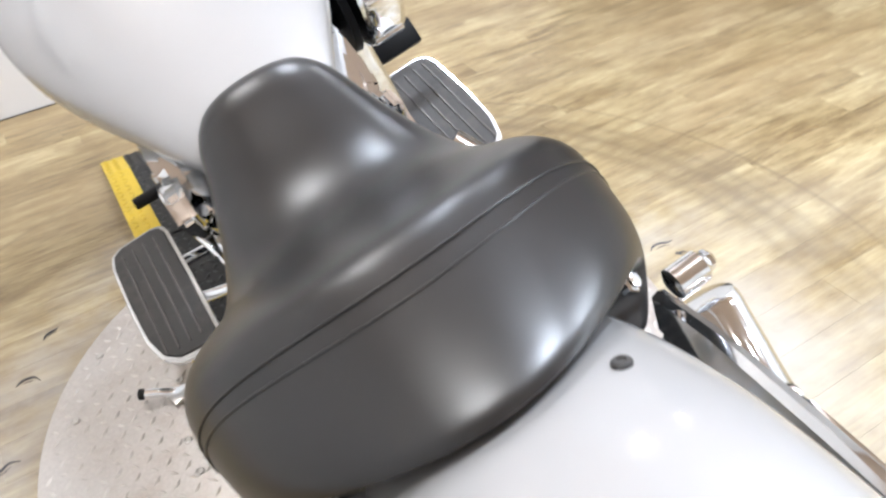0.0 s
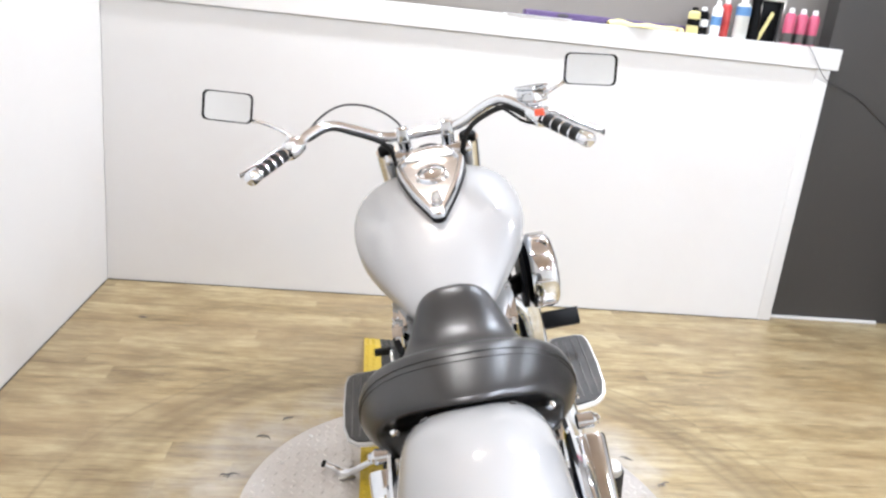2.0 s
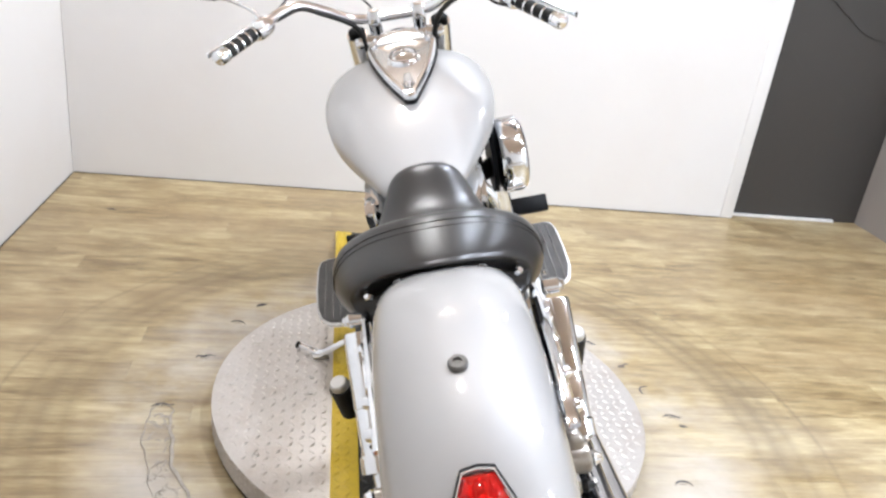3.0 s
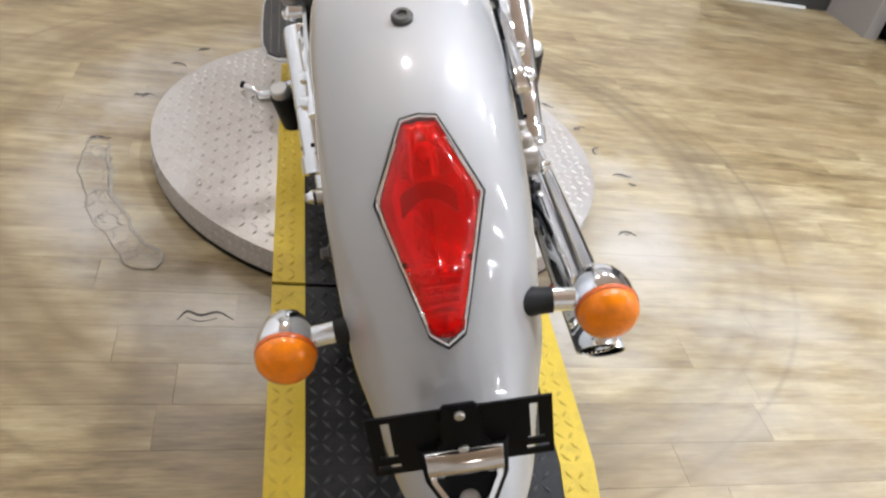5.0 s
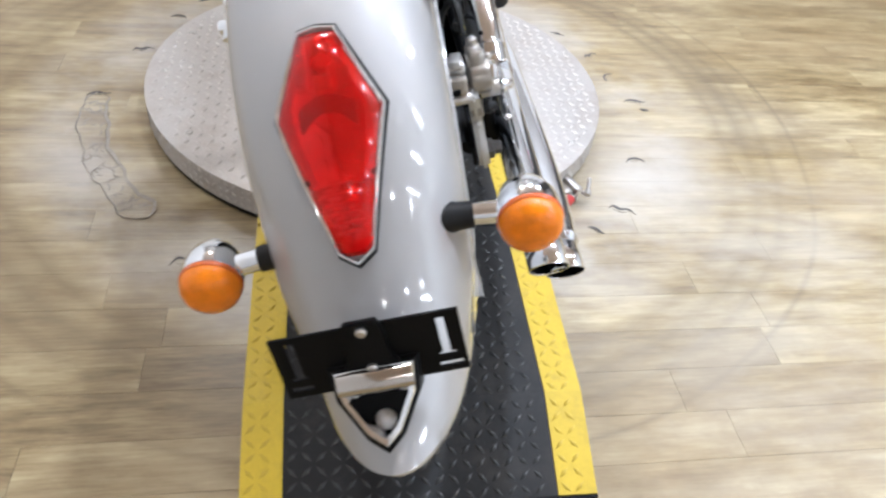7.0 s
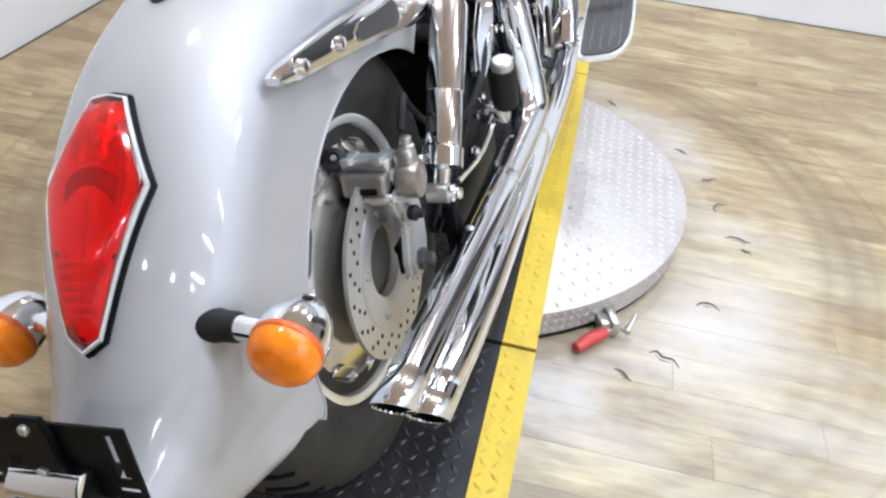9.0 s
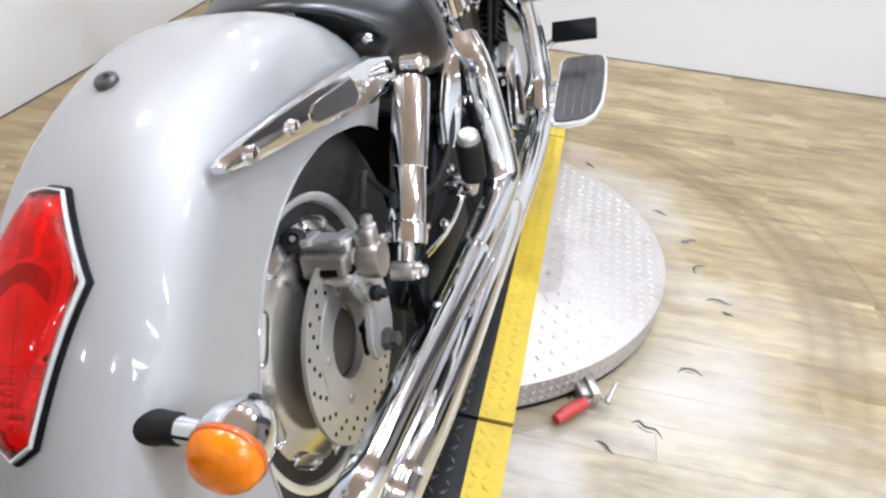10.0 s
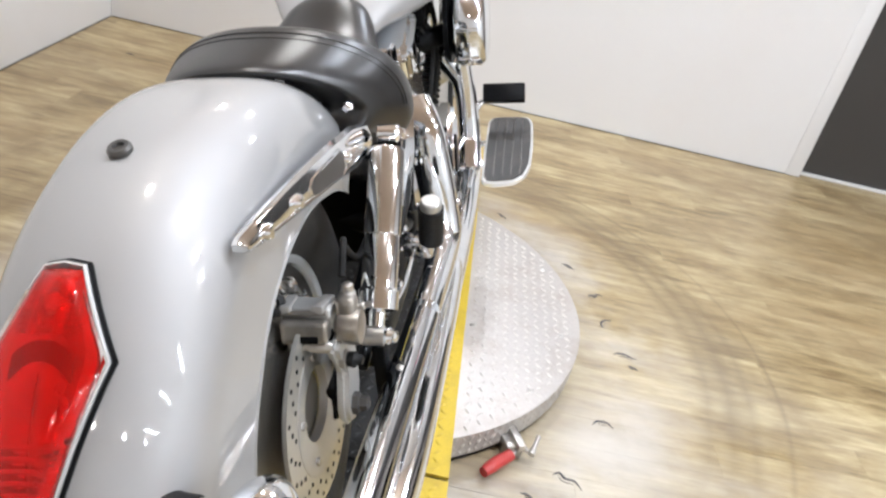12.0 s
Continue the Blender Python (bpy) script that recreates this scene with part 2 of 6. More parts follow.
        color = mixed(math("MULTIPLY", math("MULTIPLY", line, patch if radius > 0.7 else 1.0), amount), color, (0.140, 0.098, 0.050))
    dust = math("MULTIPLY", ranged(math("ABSOLUTE", math("SUBTRACT", r, 0.76)), 0.03, 0.20, 1.0, 0.0), ranged(noise_at((1, 1, 1), 3.0, 5, 0.6, False), 0.36, 0.62))
    color = mixed(math("MULTIPLY", dust, 0.65), color, (0.52, 0.50, 0.47))
    # pale pool of lamplight beside the turntable, painted into the plank colour
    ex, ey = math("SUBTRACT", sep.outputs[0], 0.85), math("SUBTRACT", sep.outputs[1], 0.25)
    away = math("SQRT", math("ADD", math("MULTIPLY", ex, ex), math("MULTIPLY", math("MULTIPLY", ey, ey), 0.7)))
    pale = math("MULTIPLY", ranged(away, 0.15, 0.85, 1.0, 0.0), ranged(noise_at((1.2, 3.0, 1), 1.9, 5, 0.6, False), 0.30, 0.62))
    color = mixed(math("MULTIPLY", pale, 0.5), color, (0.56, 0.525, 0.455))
    link(color, p.inputs["Base Color"])
    link(math("ADD", 0.27, math("MULTIPLY", streak, 0.18)), p.inputs["Roughness"])
    bump = n.new("ShaderNodeBump")
    bump.inputs["Strength"].default_value, bump.inputs["Distance"].default_value = 0.12, 0.002
    link(fibre, bump.inputs["Height"])
    link(bump.outputs[0], p.inputs["Normal"])
    return m


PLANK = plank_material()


# ---- mesh helpers ----
def part(name, bm, material, parent=None, label="", smooth=True):
    """Links a bmesh as one mesh object, as a part of its parent."""
    me = bpy.data.meshes.new(name)
    bmesh.ops.recalc_face_normals(bm, faces=bm.faces)
    bm.to_mesh(me)
    bm.free()
    if smooth:
        me.shade_smooth()
        me.set_sharp_from_angle(angle=radians(38))
    me.materials.append(material)
    ob = new(name, me)
    if parent is not None:
        ob.parent = parent
    if label:
        ob["label"] = label
    return ob


def thing(name, m, label, category, group="", kind=""):
    """An empty at the base of a thing, to which its parts belong."""
    ob = new(name)
    ob.matrix_world = m
    return tagged(ob, label, category, group, kind)


def loft(rings, cap=True, closed=True):
    bm = bmesh.new()
    rows = [[bm.verts.new(p) for p in ring] for ring in rings]
    k = len(rows[0])
    for a, b in zip(rows, rows[1:]):
        for i in range(k if closed else k - 1):
            j = (i + 1) % k
            bm.faces.new((a[i], a[j], b[j], b[i]))
    if cap:
        bm.faces.new(rows[0])
        bm.faces.new(rows[-1])
    return bm


def spline(points, steps=6):
    """Catmull-Rom through the points."""
    pts = [Vector(p) for p in points]
    pts = [2 * pts[0] - pts[1], *pts, 2 * pts[-1] - pts[-2]]
    out = []
    for a, b, c, d in zip(pts, pts[1:], pts[2:], pts[3:]):
        for s in range(steps):
            t = s / steps
            out.append(0.5 * (2 * b + (c - a) * t + (2 * a - 5 * b + 4 * c - d) * t * t + (3 * b - a - 3 * c + d) * t ** 3))
    return out + [pts[-2]]


def tube(points, radius, seg=14, steps=6, cap=True, flat=(1.0, 1.0)):
    """A round bar along a smooth path; radius is a number or one number a path point."""
    path = spline(points, steps) if steps else [Vector(p) for p in points]
    radii = [radius] * len(path) if isinstance(radius, (int, float)) else [float(r) for r in np.interp(np.linspace(0, len(radius) - 1, len(path)), range(len(radius)), radius)]
    rings, side = [], None
    for i, p in enumerate(path):
        way = (path[min(i + 1, len(path) - 1)] - path[max(i - 1, 0)]).normalized()
        if side is None:
            side = way.orthogonal().normalized()
        side = (side - way * side.dot(way)).normalized()
        up = way.cross(side)
        rings.append([p + radii[i] * (flat[0] * math.cos(a) * side + flat[1] * math.sin(a) * up) for a in np.linspace(0, 2 * math.pi, seg, endpoint=False)])
    return loft(rings, cap)


def turned(profile, origin=(0, 0, 0), axis=(0, 0, 1), seg=32):
    """A solid of revolution: profile rows of (along, radius) from an origin along an axis."""
    axis = Vector(axis).normalized()
    side = axis.orthogonal().normalized()
    up = axis.cross(side)
    o = Vector(origin)
    rings = [[o + axis * h + max(r, 1e-4) * (math.cos(a) * side + math.sin(a) * up) for a in np.linspace(0, 2 * math.pi, seg, endpoint=False)] for h, r in profile]
    return loft(rings)


def box(size, at=(0, 0, 0), bevel=0.003, turn=None, seg=2):
    bm = bmesh.new()
    bmesh.ops.create_cube(bm, size=1)
    bmesh.ops.scale(bm, vec=size, verts=bm.verts)
    if bevel:
        bmesh.ops.bevel(bm, geom=bm.edges[:], offset=bevel, segments=seg, affect="EDGES", profile=0.6)
    m = Matrix.Translation(at) @ (Euler([radians(a) for a in turn]).to_matrix().to_4x4() if turn else Matrix())
    bmesh.ops.transform(bm, matrix=m, verts=bm.verts)
    return bm


def joined(*bms):
    out = bmesh.new()
    for b in bms:
        me = bpy.data.meshes.new("tmp")
        b.to_mesh(me)
        b.free()
        out.from_mesh(me)
        bpy.data.meshes.remove(me)
    return out


def prism(outline, thick, m=None, bevel=0.0):
    """A flat plate: an outline in x, y raised by thick in z, then placed by m."""
    bm = bmesh.new()
    f = bm.faces.new([bm.verts.new((x, y, 0)) for x, y in outline])
    r = bmesh.ops.extrude_face_region(bm, geom=[f])
    bmesh.ops.translate(bm, vec=(0, 0, thick), verts=[v for v in r["geom"] if isinstance(v, bmesh.types.BMVert)])
    if bevel:
        bmesh.ops.bevel(bm, geom=bm.edges[:], offset=bevel, segments=2, affect="EDGES")
    if m is not None:
        bmesh.ops.transform(bm, matrix=m, verts=bm.verts)
    return bm


def rounded(w, h, r, k=5):
    """A rounded rectangle's outline about the origin."""
    out = []
    for cx, cy, a0 in ((w / 2 - r, h / 2 - r, 0), (-w / 2 + r, h / 2 - r, 90), (-w / 2 + r, -h / 2 + r, 180), (w / 2 - r, -h / 2 + r, 270)):
        out += [(cx + r * math.cos(radians(a0 + 90 * i / k)), cy + r * math.sin(radians(a0 + 90 * i / k))) for i in range(k + 1)]
    return out


def lerp_table(table, x):
    return float(np.interp(x, [a for a, _ in table], [b for _, b in table]))


def lozenges(spots, name, material, parent, label="", size=1.0):
    """Raised tread bars: rows of (place, along, up) as one mesh."""
    verts, faces = [], []
    for place, along, up in spots:
        side = up.cross(along)
        b = len(verts)
        for u, v, h in ((-1, 0, 0), (0, -1, 0), (1, 0, 0), (0, 1, 0), (-0.45, 0, 1), (0.45, 0, 1)):
            verts.append(place + along * (0.0098 * size * u) + side * (0.0029 * size * v) + up * (0.0036 * h - 0.0002))
        faces += [(b, b + 1, b + 4), (b, b + 4, b + 3), (b + 1, b + 2, b + 5), (b + 2, b + 3, b + 5), (b + 1, b + 5, b + 4), (b + 3, b + 4, b + 5)]
    me = bpy.data.meshes.new(name)
    me.from_pydata(verts, [], faces)
    me.shade_smooth()
    me.materials.append(material)
    ob = new(name, me)
    ob.parent = parent
    ob["kind"] = "stuff"
    if label:
        ob["label"] = label
    return ob


def tread(place, up, u, v, us, vs, inside, step=0.0235):
    """Alternating tread bars over a flat field."""
    out = []
    for i in range(int((us[1] - us[0]) / step) + 1):
        for j in range(int((vs[1] - vs[0]) / step) + 1):
            a, b = us[0] + i * step, vs[0] + j * step
            if inside(a, b):
                turn = 0.785 if (i + j) % 2 else -0.785
                out.append((place + u * a + v * b, (u * math.cos(turn) + v * math.sin(turn)).normalized(), up))
    return out


# ---- the room ----
LEFT, BACK, END = -1.5, 2.73, 1.873
WEST, EAST, SOUTH, NORTH = LEFT, 4.6, -4.4, 2.98


def wall(name, a, b, label, material=WALL, bevel=0.0):
    """A solid block of wall between two corners."""
    a, b = Vector(a), Vector(b)
    ob = part(name, box(b - a, (a + b) / 2, bevel), material, None, label, smooth=False)
    return tagged(ob, label, "wall", kind="structure")


floor = tagged(part("floor", box((6.3, NORTH - SOUTH + 0.2, 0.1), ((WEST + EAST) / 2, (SOUTH + NORTH) / 2, -0.054), 0), GROUT, None, "", False),
               "washed oak vinyl plank floor, scuffed in rings", "floor", kind="structure")
wall("wall_west", (LEFT - 0.12, SOUTH, 0), (LEFT, NORTH, CEILING), "white painted side wall meeting the half wall in a corner")
half = wall("wall_half", (LEFT + 0.002, BACK, 0), (END, BACK + 0.21, 1.30), "white painted half wall carrying a wide ledge")
ledge = tagged(part("ledge", box((END - LEFT + 0.03, 0.235, 0.10), ((END + LEFT) / 2 + 0.017, BACK + 0.1005, 1.352), 0.004), WALL, None, "", False),
               "white painted timber ledge capping the half wall", "ledge", kind="structure")
part("corner_trim", box((0.07, 0.006, 1.298), (END - 0.036, BACK - 0.003, 0.651), 0.002), WALL, half, "flat white corner board")
wall("wall_north", (LEFT, NORTH, 0), (2.66, NORTH + 0.1, CEILING), "dull grey wall behind the half wall", GREYWALL)
wall("wall_recess", (END + 0.002, 2.785, 0), (2.658, 2.885, CEILING), "grey-brown wall set back beside the half wall, shade put into its colour", SHADEDWALL)
wall("wall_return", (2.66, 2.43, 0), (2.74, NORTH + 0.1, CEILING), "short grey-brown return wall with socket plates", RETURNWALL)
wall("wall_north_east", (2.742, 2.66, 0), (EAST, 2.76, CEILING), "grey-brown wall beside the dark recess", RETURNWALL)
wall("wall_east", (EAST, SOUTH, 0), (EAST + 0.1, 2.76, CEILING), "white painted far side wall")
wall("wall_south", (LEFT, SOUTH - 0.1, 0), (EAST, SOUTH, CEILING), "white painted wall behind the display")
ceiling = tagged(part("ceiling", box((6.5, NORTH - SOUTH + 0.4, 0.08), ((WEST + EAST) / 2, (SOUTH + NORTH) / 2, CEILING + 0.041), 0), CEIL, None, "", False),
                 "warm beige painted ceiling with round lamps", "ceiling", kind="structure")
tagged(part("baseboard", box((0.64, 0.014, 0.015), (2.195, 2.7765, 0.0075), 0.002), WALL, None, "", False), "low white strip at the foot of the shaded recess wall", "baseboard", kind="structure")
tagged(part("trim", joined(box((END - LEFT - 0.01, 0.003, 0.003), ((END + LEFT) / 2, BACK - 0.003, 0.002), 0), box((0.003, 5.5, 0.003), (LEFT + 0.003, -0.05, 0.002), 0)),
            GREY_RUBBER, None, "", False), "thin dark joint where the white walls meet the floor", "joint", kind="structure")


def socket(at, size):
    ob = thing("wall_socket", pose(*at), "dark socket plate on the pale return wall", "socket", "sockets")
    part("plate", box((0.008, size, size * 1.1), (0, 0, 0), 0.002), GREY_RUBBER, ob)
    for dz in (-0.22, 0.22):
        part("outlet", box((0.006, size * 0.5, size * 0.25), (-0.005, 0, dz * size), 0.002), BLACK, ob)


socket((2.655, 2.60, 0.55), 0.08)
socket((2.655, 2.52, 0.30), 0.08)
cabinet = thing("tool_cabinet", pose(3.03, 2.455, 0), "low black steel cabinet against the wall", "cabinet")
part("body", box((0.55, 0.38, 0.78), (0, 0, 0.43), 0.008), BLACK, cabinet)
for i in range(4):
    part("drawer", box((0.51, 0.012, 0.165), (0, -0.195, 0.155 + 0.18 * i), 0.004), BLACK, cabinet)
for x in (-0.22, 0.22):
    for y in (-0.14, 0.14):
        part("foot", turned([(0, 0.02), (0.04, 0.02)], (x, y, 0), seg=12), RUBBER, cabinet)

# ---- ceiling lamps ----
SHARES = {(-0.70, 0.3): 0.7, (0.50, 0.2): 1.45, (1.60, 0.2): 1.5, (2.55, 0.4): 1.15, (-0.60, 2.45): 0.95, (0.50, 2.45): 1.15, (1.55, 2.45): 0.60}
first = None
for x, y in LAMP_SPOTS:
    spot = pose(x, y, CEILING)
    if first is None:
        first = thing("ceiling_lamp", spot, "round white opal ceiling lamp, switched on", "lamp", "ceiling lamps")
        part("rim", turned([(0, 0.110), (-0.006, 0.110), (-0.010, 0.098), (-0.004, 0.092), (0, 0.092)], seg=28), WHITEPL, first)
        part("diffuser", turned([(-0.004, 0.0915), (-0.020, 0.086), (-0.034, 0.066), (-0.041, 0.036), (-0.043, 0.002)], seg=28), LIGHTGLASS, first, "glowing opal dome")
    else:
        copy_thing(first, spot)
    # 0.45 goes to the added rear lamps
    share = SHARES.get((x, y), 0.45)
    tint = (1.0, 0.96, 0.90) if x < 0 else (0.93, 0.98, 1.05)
    for kind, watts, drop in (("AREA", LAMP_WATTS * share, 0.046), ("POINT", GLOBE_WATTS * share, 0.085)):
        lamp = bpy.data.lights.new("ceiling_light", kind)
        lamp.energy, lamp.color = watts, tint
        if kind == "AREA":
            lamp.shape, lamp.size, lamp.spread = "DISK", LAMP_SIZE, radians(150)
        else:
            lamp.shadow_soft_size = 0.035
        new("ceiling_light", lamp).matrix_world = pose(x, y, CEILING - drop)

first = None
for x, y in TUBE_SPOTS:
    spot = pose(x, y, CEILING)
    if first is None:
        first = thing("tube_lamp", spot, "long white fluorescent tube fitting on the ceiling, switched on", "lamp", "tube lamps")
        part("housing", box((1.70, 0.09, 0.035), (0, 0, -0.0185), 0.006), WHITEPL, first)
        part("tube", turned([(-0.82, 0.010), (-0.818, 0.014), (0.818, 0.014), (0.82, 0.010)], (0, 0, -0.052), (1, 0, 0), 16), LIGHTGLASS, first, "glowing tube")
    else:
        copy_thing(first, spot)
    lamp = bpy.data.lights.new("tube_light", "AREA")
    lamp.shape, lamp.size, lamp.size_y, lamp.energy, lamp.color = "RECTANGLE", 1.6, 0.05, TUBE_WATTS, (0.90, 0.96, 1.0)
    new("tube_light", lamp).matrix_world = pose(x, y, CEILING - 0.068)

# ---- turntable, deck and ramps ----
X, Y, Z = Vector((1, 0, 0)), Vector((0, 1, 0)), Vector((0, 0, 1))
CY, DISC, TOP, DECK, HALF, STRIP = 0.90, 0.60, 0.080, 0.098, 0.2875, 0.066
table = thing("turntable", pose(0, CY, 0), "round steel turntable with bright tread plate", "turntable")
part("plinth", turned([(0.0, DISC - 0.012), (0.014, DISC - 0.012), (0.016, DISC - 0.004), (TOP - 0.004, DISC - 0.004), (TOP - 0.003, DISC)], seg=96), PLATE, table, "tread-plate skirt, dusty at the foot")
part("foot_ring", turned([(0.0, DISC - 0.009), (0.012, DISC - 0.008), (0.0135, DISC - 0.013)], seg=96), BLACK, table, "dark ring at the foot of the skirt")
part("disc", turned([(TOP - 0.004, DISC), (TOP - 0.001, DISC), (TOP, DISC - 0.002)], seg=96), PLATE, table)
o = Vector((0, 0, TOP))
lozenges(tread(o, Z, X, Y, (-0.6, 0.6), (-0.6, 0.6), lambda a, b: a * a + b * b < (DISC - 0.014) ** 2 and abs(a) > HALF + 0.004, 0.0270), "tread", PLATEBAR, table, "", 1.35)
rim_bars = []
for i in range(186):
    a = 2 * math.pi * i / 186
    out = Vector((math.cos(a), math.sin(a), 0))
    along = Vector((-math.sin(a), math.cos(a), 0))
    for j, z in enumerate((0.022, 0.042, 0.062)):
        turn = 0.785 if (i + j) % 2 else -0.785
        if j < 3:
            rim_bars.append((out * (DISC - 0.0035) + Z * (z + 0.004), (along * math.cos(turn) + Z * math.sin(turn)).normalized(), out))
lozenges(rim_bars, "skirt_tread", PLATEBAR, table, "", 1.1)
for r, a in ((0.555, 180), (0.565, 140), (0.545, 212), (0.55, 157), (0.345, 185), (0.37, 148), (0.345, 172), (0.56, 25), (0.55, 352), (0.56, 325), (0.345, 20), (0.335, 340), (0.42, 40), (0.44, 308), (0.55, 238)):
    part("bolt", turned([(-0.001, 0.0085), (0.0018, 0.0085), (0.003, 0.006), (0.0015, 0.003)], (r * math.cos(radians(a)), r * math.sin(radians(a)), TOP), seg=10), STEEL, table)


def tread_run(root, rows, name):
    """A run of deck or ramp from (y, z) rows: black rubber middle, yellow edges, tread bars, thin bevelled plates."""
    th = 0.018
    for n, x0, x1, material in (("rubber_mat", -HALF + STRIP, HALF - STRIP, MAT), ("yellow_edge", -HALF, -HALF + STRIP, YELLOW), ("yellow_edge", HALF - STRIP, HALF, YELLOW)):
        lift = 0.0015 if material is YELLOW else 0.0
        ring = [(y, z + lift) for y, z in rows] + [(y, max(z - th, 0.001)) for y, z in reversed(rows)]
        if material is MAT:
            bm = loft([[(x0, y, z) for y, z in ring], [(x1, y, z) for y, z in ring]])
        else:
            bm = loft([[(x0 + 0.0003, y, z) for y, z in ring], [(x1 - 0.0003, y, z) for y, z in ring]])
        ob = part(n, bm, material, root, smooth=False)
        bars = []
        for (ya, za), (yb, zb) in zip(rows, rows[1:]):
            run = Vector((0, yb - ya, zb - za))
            along = run.normalized()
            up = X.cross(along).normalized()
            if up.z < 0:
                up = -up
            start = Vector((0, ya, za + lift))
            bars += tread(start, up, X, along, (x0 + 0.014, x1 - 0.008), (0.012, run.length - 0.008), lambda a, b: True)
        lozenges(bars, "tread", MATBAR if material is MAT else YELLOWBAR, ob, "", 1.3)


G0, G1 = 0.246, 1.553
LIE = Matrix.Translation((0, 0.25, 0)) @ Matrix.Rotation(radians(-0.55), 4, "Z") @ Matrix.Translation((0, -0.25, 0))
deck = thing("wheel_deck", LIE, "raised deck of black tread rubber with yellow edges on the turntable", "platform")
tread_run(deck, [(G0 + 0.005, DECK), (G1 - 0.005, DECK)], "deck")
for y in (G0 + 0.03, G1 - 0.03):
    for x in (-0.2, 0.2):
        part("bearer", box((0.04, 0.05, DECK - 0.02), (x, y, (DECK - 0.02) / 2 + 0.001), 0.003), BLACK, deck)
rear = thing("loading_ramp", LIE, "black tread-rubber ramp with worn yellow edges sloping to the floor", "ramp", "ramps")
tread_run(rear, [(-0.331, 0.006), (-0.170, 0.068), (G0 - 0.005, DECK)], "ramp")
part("hinge_gap", box((2 * HALF - 0.004, 0.0096, 0.014), (0, G0, DECK - 0.012), 0.001), BLACK, rear)
part("lip", box((2 * HALF, 0.006, 0.007), (0, -0.335, 0.0036), 0.001), BLACK, rear)
fore = thing("loading_ramp", LIE, "black tread-rubber ramp with yellow edges ahead of the front wheel", "ramp", "ramps")
tread_run(fore, [(G1 + 0.005, DECK), (1.985, 0.068), (2.185, 0.006)], "ramp")
part("hinge_gap", box((2 * HALF - 0.004, 0.0096, 0.014), (0, G1, DECK - 0.012), 0.001), BLACK, fore)

clamp = thing("toggle_clamp", pose(0.415, 0.425, 0), "red-handled steel toggle clamp lying at the turntable's edge", "clamp")
part("grip", tube([(-0.045, -0.065, 0.020), (-0.02, -0.035, 0.022), (0.012, -0.004, 0.026)], [0.011, 0.0145, 0.014, 0.0125], 14), RED_PLASTIC, clamp, "red dipped grip")
part("lever", tube([(0.01, -0.005, 0.026), (0.035, 0.02, 0.032), (0.05, 0.01, 0.03)], 0.006, 10, flat=(1.4, 0.7)), STEEL, clamp)
part("arm", box((0.018, 0.075, 0.014), (0.018, 0.035, 0.045), 0.003, (0, 0, 22)), STEEL, clamp)
part("base", box((0.04, 0.045, 0.038), (0.012, 0.03, 0.0205), 0.004, (0, 0, 22)), STEEL, clamp)
part("spindle", turned([(0, 0.008), (0.012, 0.008), (0.014, 0.005), (0.05, 0.005)], (0.055, 0.004, 0.03), (0.3, 0.9, 0.3), 12), STEEL, clamp)


# ---- the motorcycle, in its own upright coordinates: x to its right, y ahead, z up from the deck, rear axle at y = 0 ----
bike = thing("motorcycle", pose(0.038, 0, DECK, 0, -15.75, -2.75), "silver cruiser motorcycle with much chrome, leaning on its side stand", "motorcycle")
AX = 0.33

# rear fender
CROWN = [(-60, 0.42), (-45, 0.432), (0, 0.441), (40, 0.442), (60, 0.445), (66, 0.449), (71, 0.459), (76, 0.483), (81, 0.524), (85.3, 0.561), (88, 0.545), (91, 0.500), (94, 0.435), (97, 0.372), (98.5, 0.340)]
WIDE = [(-60, 0.116), (-45, 0.117), (0, 0.118), (30, 0.117), (45, 0.116), (60, 0.113), (66, 0.111), (72, 0.109), (76, 0.104), (80, 0.099), (85, 0.093), (90, 0.092), (96, 0.097), (107, 0.103)]
SHARP = [(-45, 0.0), (48, 0.0), (75, 0.7), (85, 1.0), (96, 1.0)]
EDGE = [(-60, 0.325), (-45, 0.308), (-23, 0.282), (0, 0.270), (15, 0.265), (35, 0.262), (58, 0.255), (80, 0.250), (90, 0.250), (94, 0.252), (96, 0.255), (97.5, 0.260), (98.5, 0.2665)]
FLARE = [(-60, 0.0), (60, 0.0), (66, 0.001), (72, 0.003), (76, 0.007), (80, 0.010), (85, 0.012), (90, 0.013), (96, 0.009), (107, 0.003)]
ROUND = [(-45, 0.60), (-14, 0.66), (4, 0.84), (18, 0.94)]
DROP = [(-45, 0.095), (45, 0.10), (70, 0.10), (76, 0.125), (80, 0.16), (85, 0.21), (88, 0.20), (91, 0.17), (94, 0.13), (97, 0.09), (98.5, 0.073)]


def fender_point(phi, u):
    """A point of the fender's skin: phi degrees back from straight above the axle, u from -1 (one side's edge) over the crown to 1."""
    a, s = abs(u), lerp_table(SHARP, phi)
    ro, w, d = lerp_table(CROWN, phi), lerp_table(WIDE, phi), lerp_table(DROP, phi)
    ri = lerp_table(EDGE, phi)
    if a < 0.68:
        th = a / 0.68 * math.pi / 2
        e = lerp_table(ROUND, phi)
        x = w * ((1 - s) * math.sin(th) ** e + s * math.sin(th) ** 1.02)
        r = ro - d * ((1 - s) * (1 - math.cos(th) ** e) + s * (1 - math.cos(th) ** 1.25))
    else:
        v = (a - 0.68) / 0.32
        x, r = w + lerp_table(FLARE, phi) * v ** 1.2, (ro - d) + (ri - ro + d) * v
    k = radians(phi)
    return Vector((math.copysign(x, u), -r * math.sin(k), AX + r * math.cos(k)))


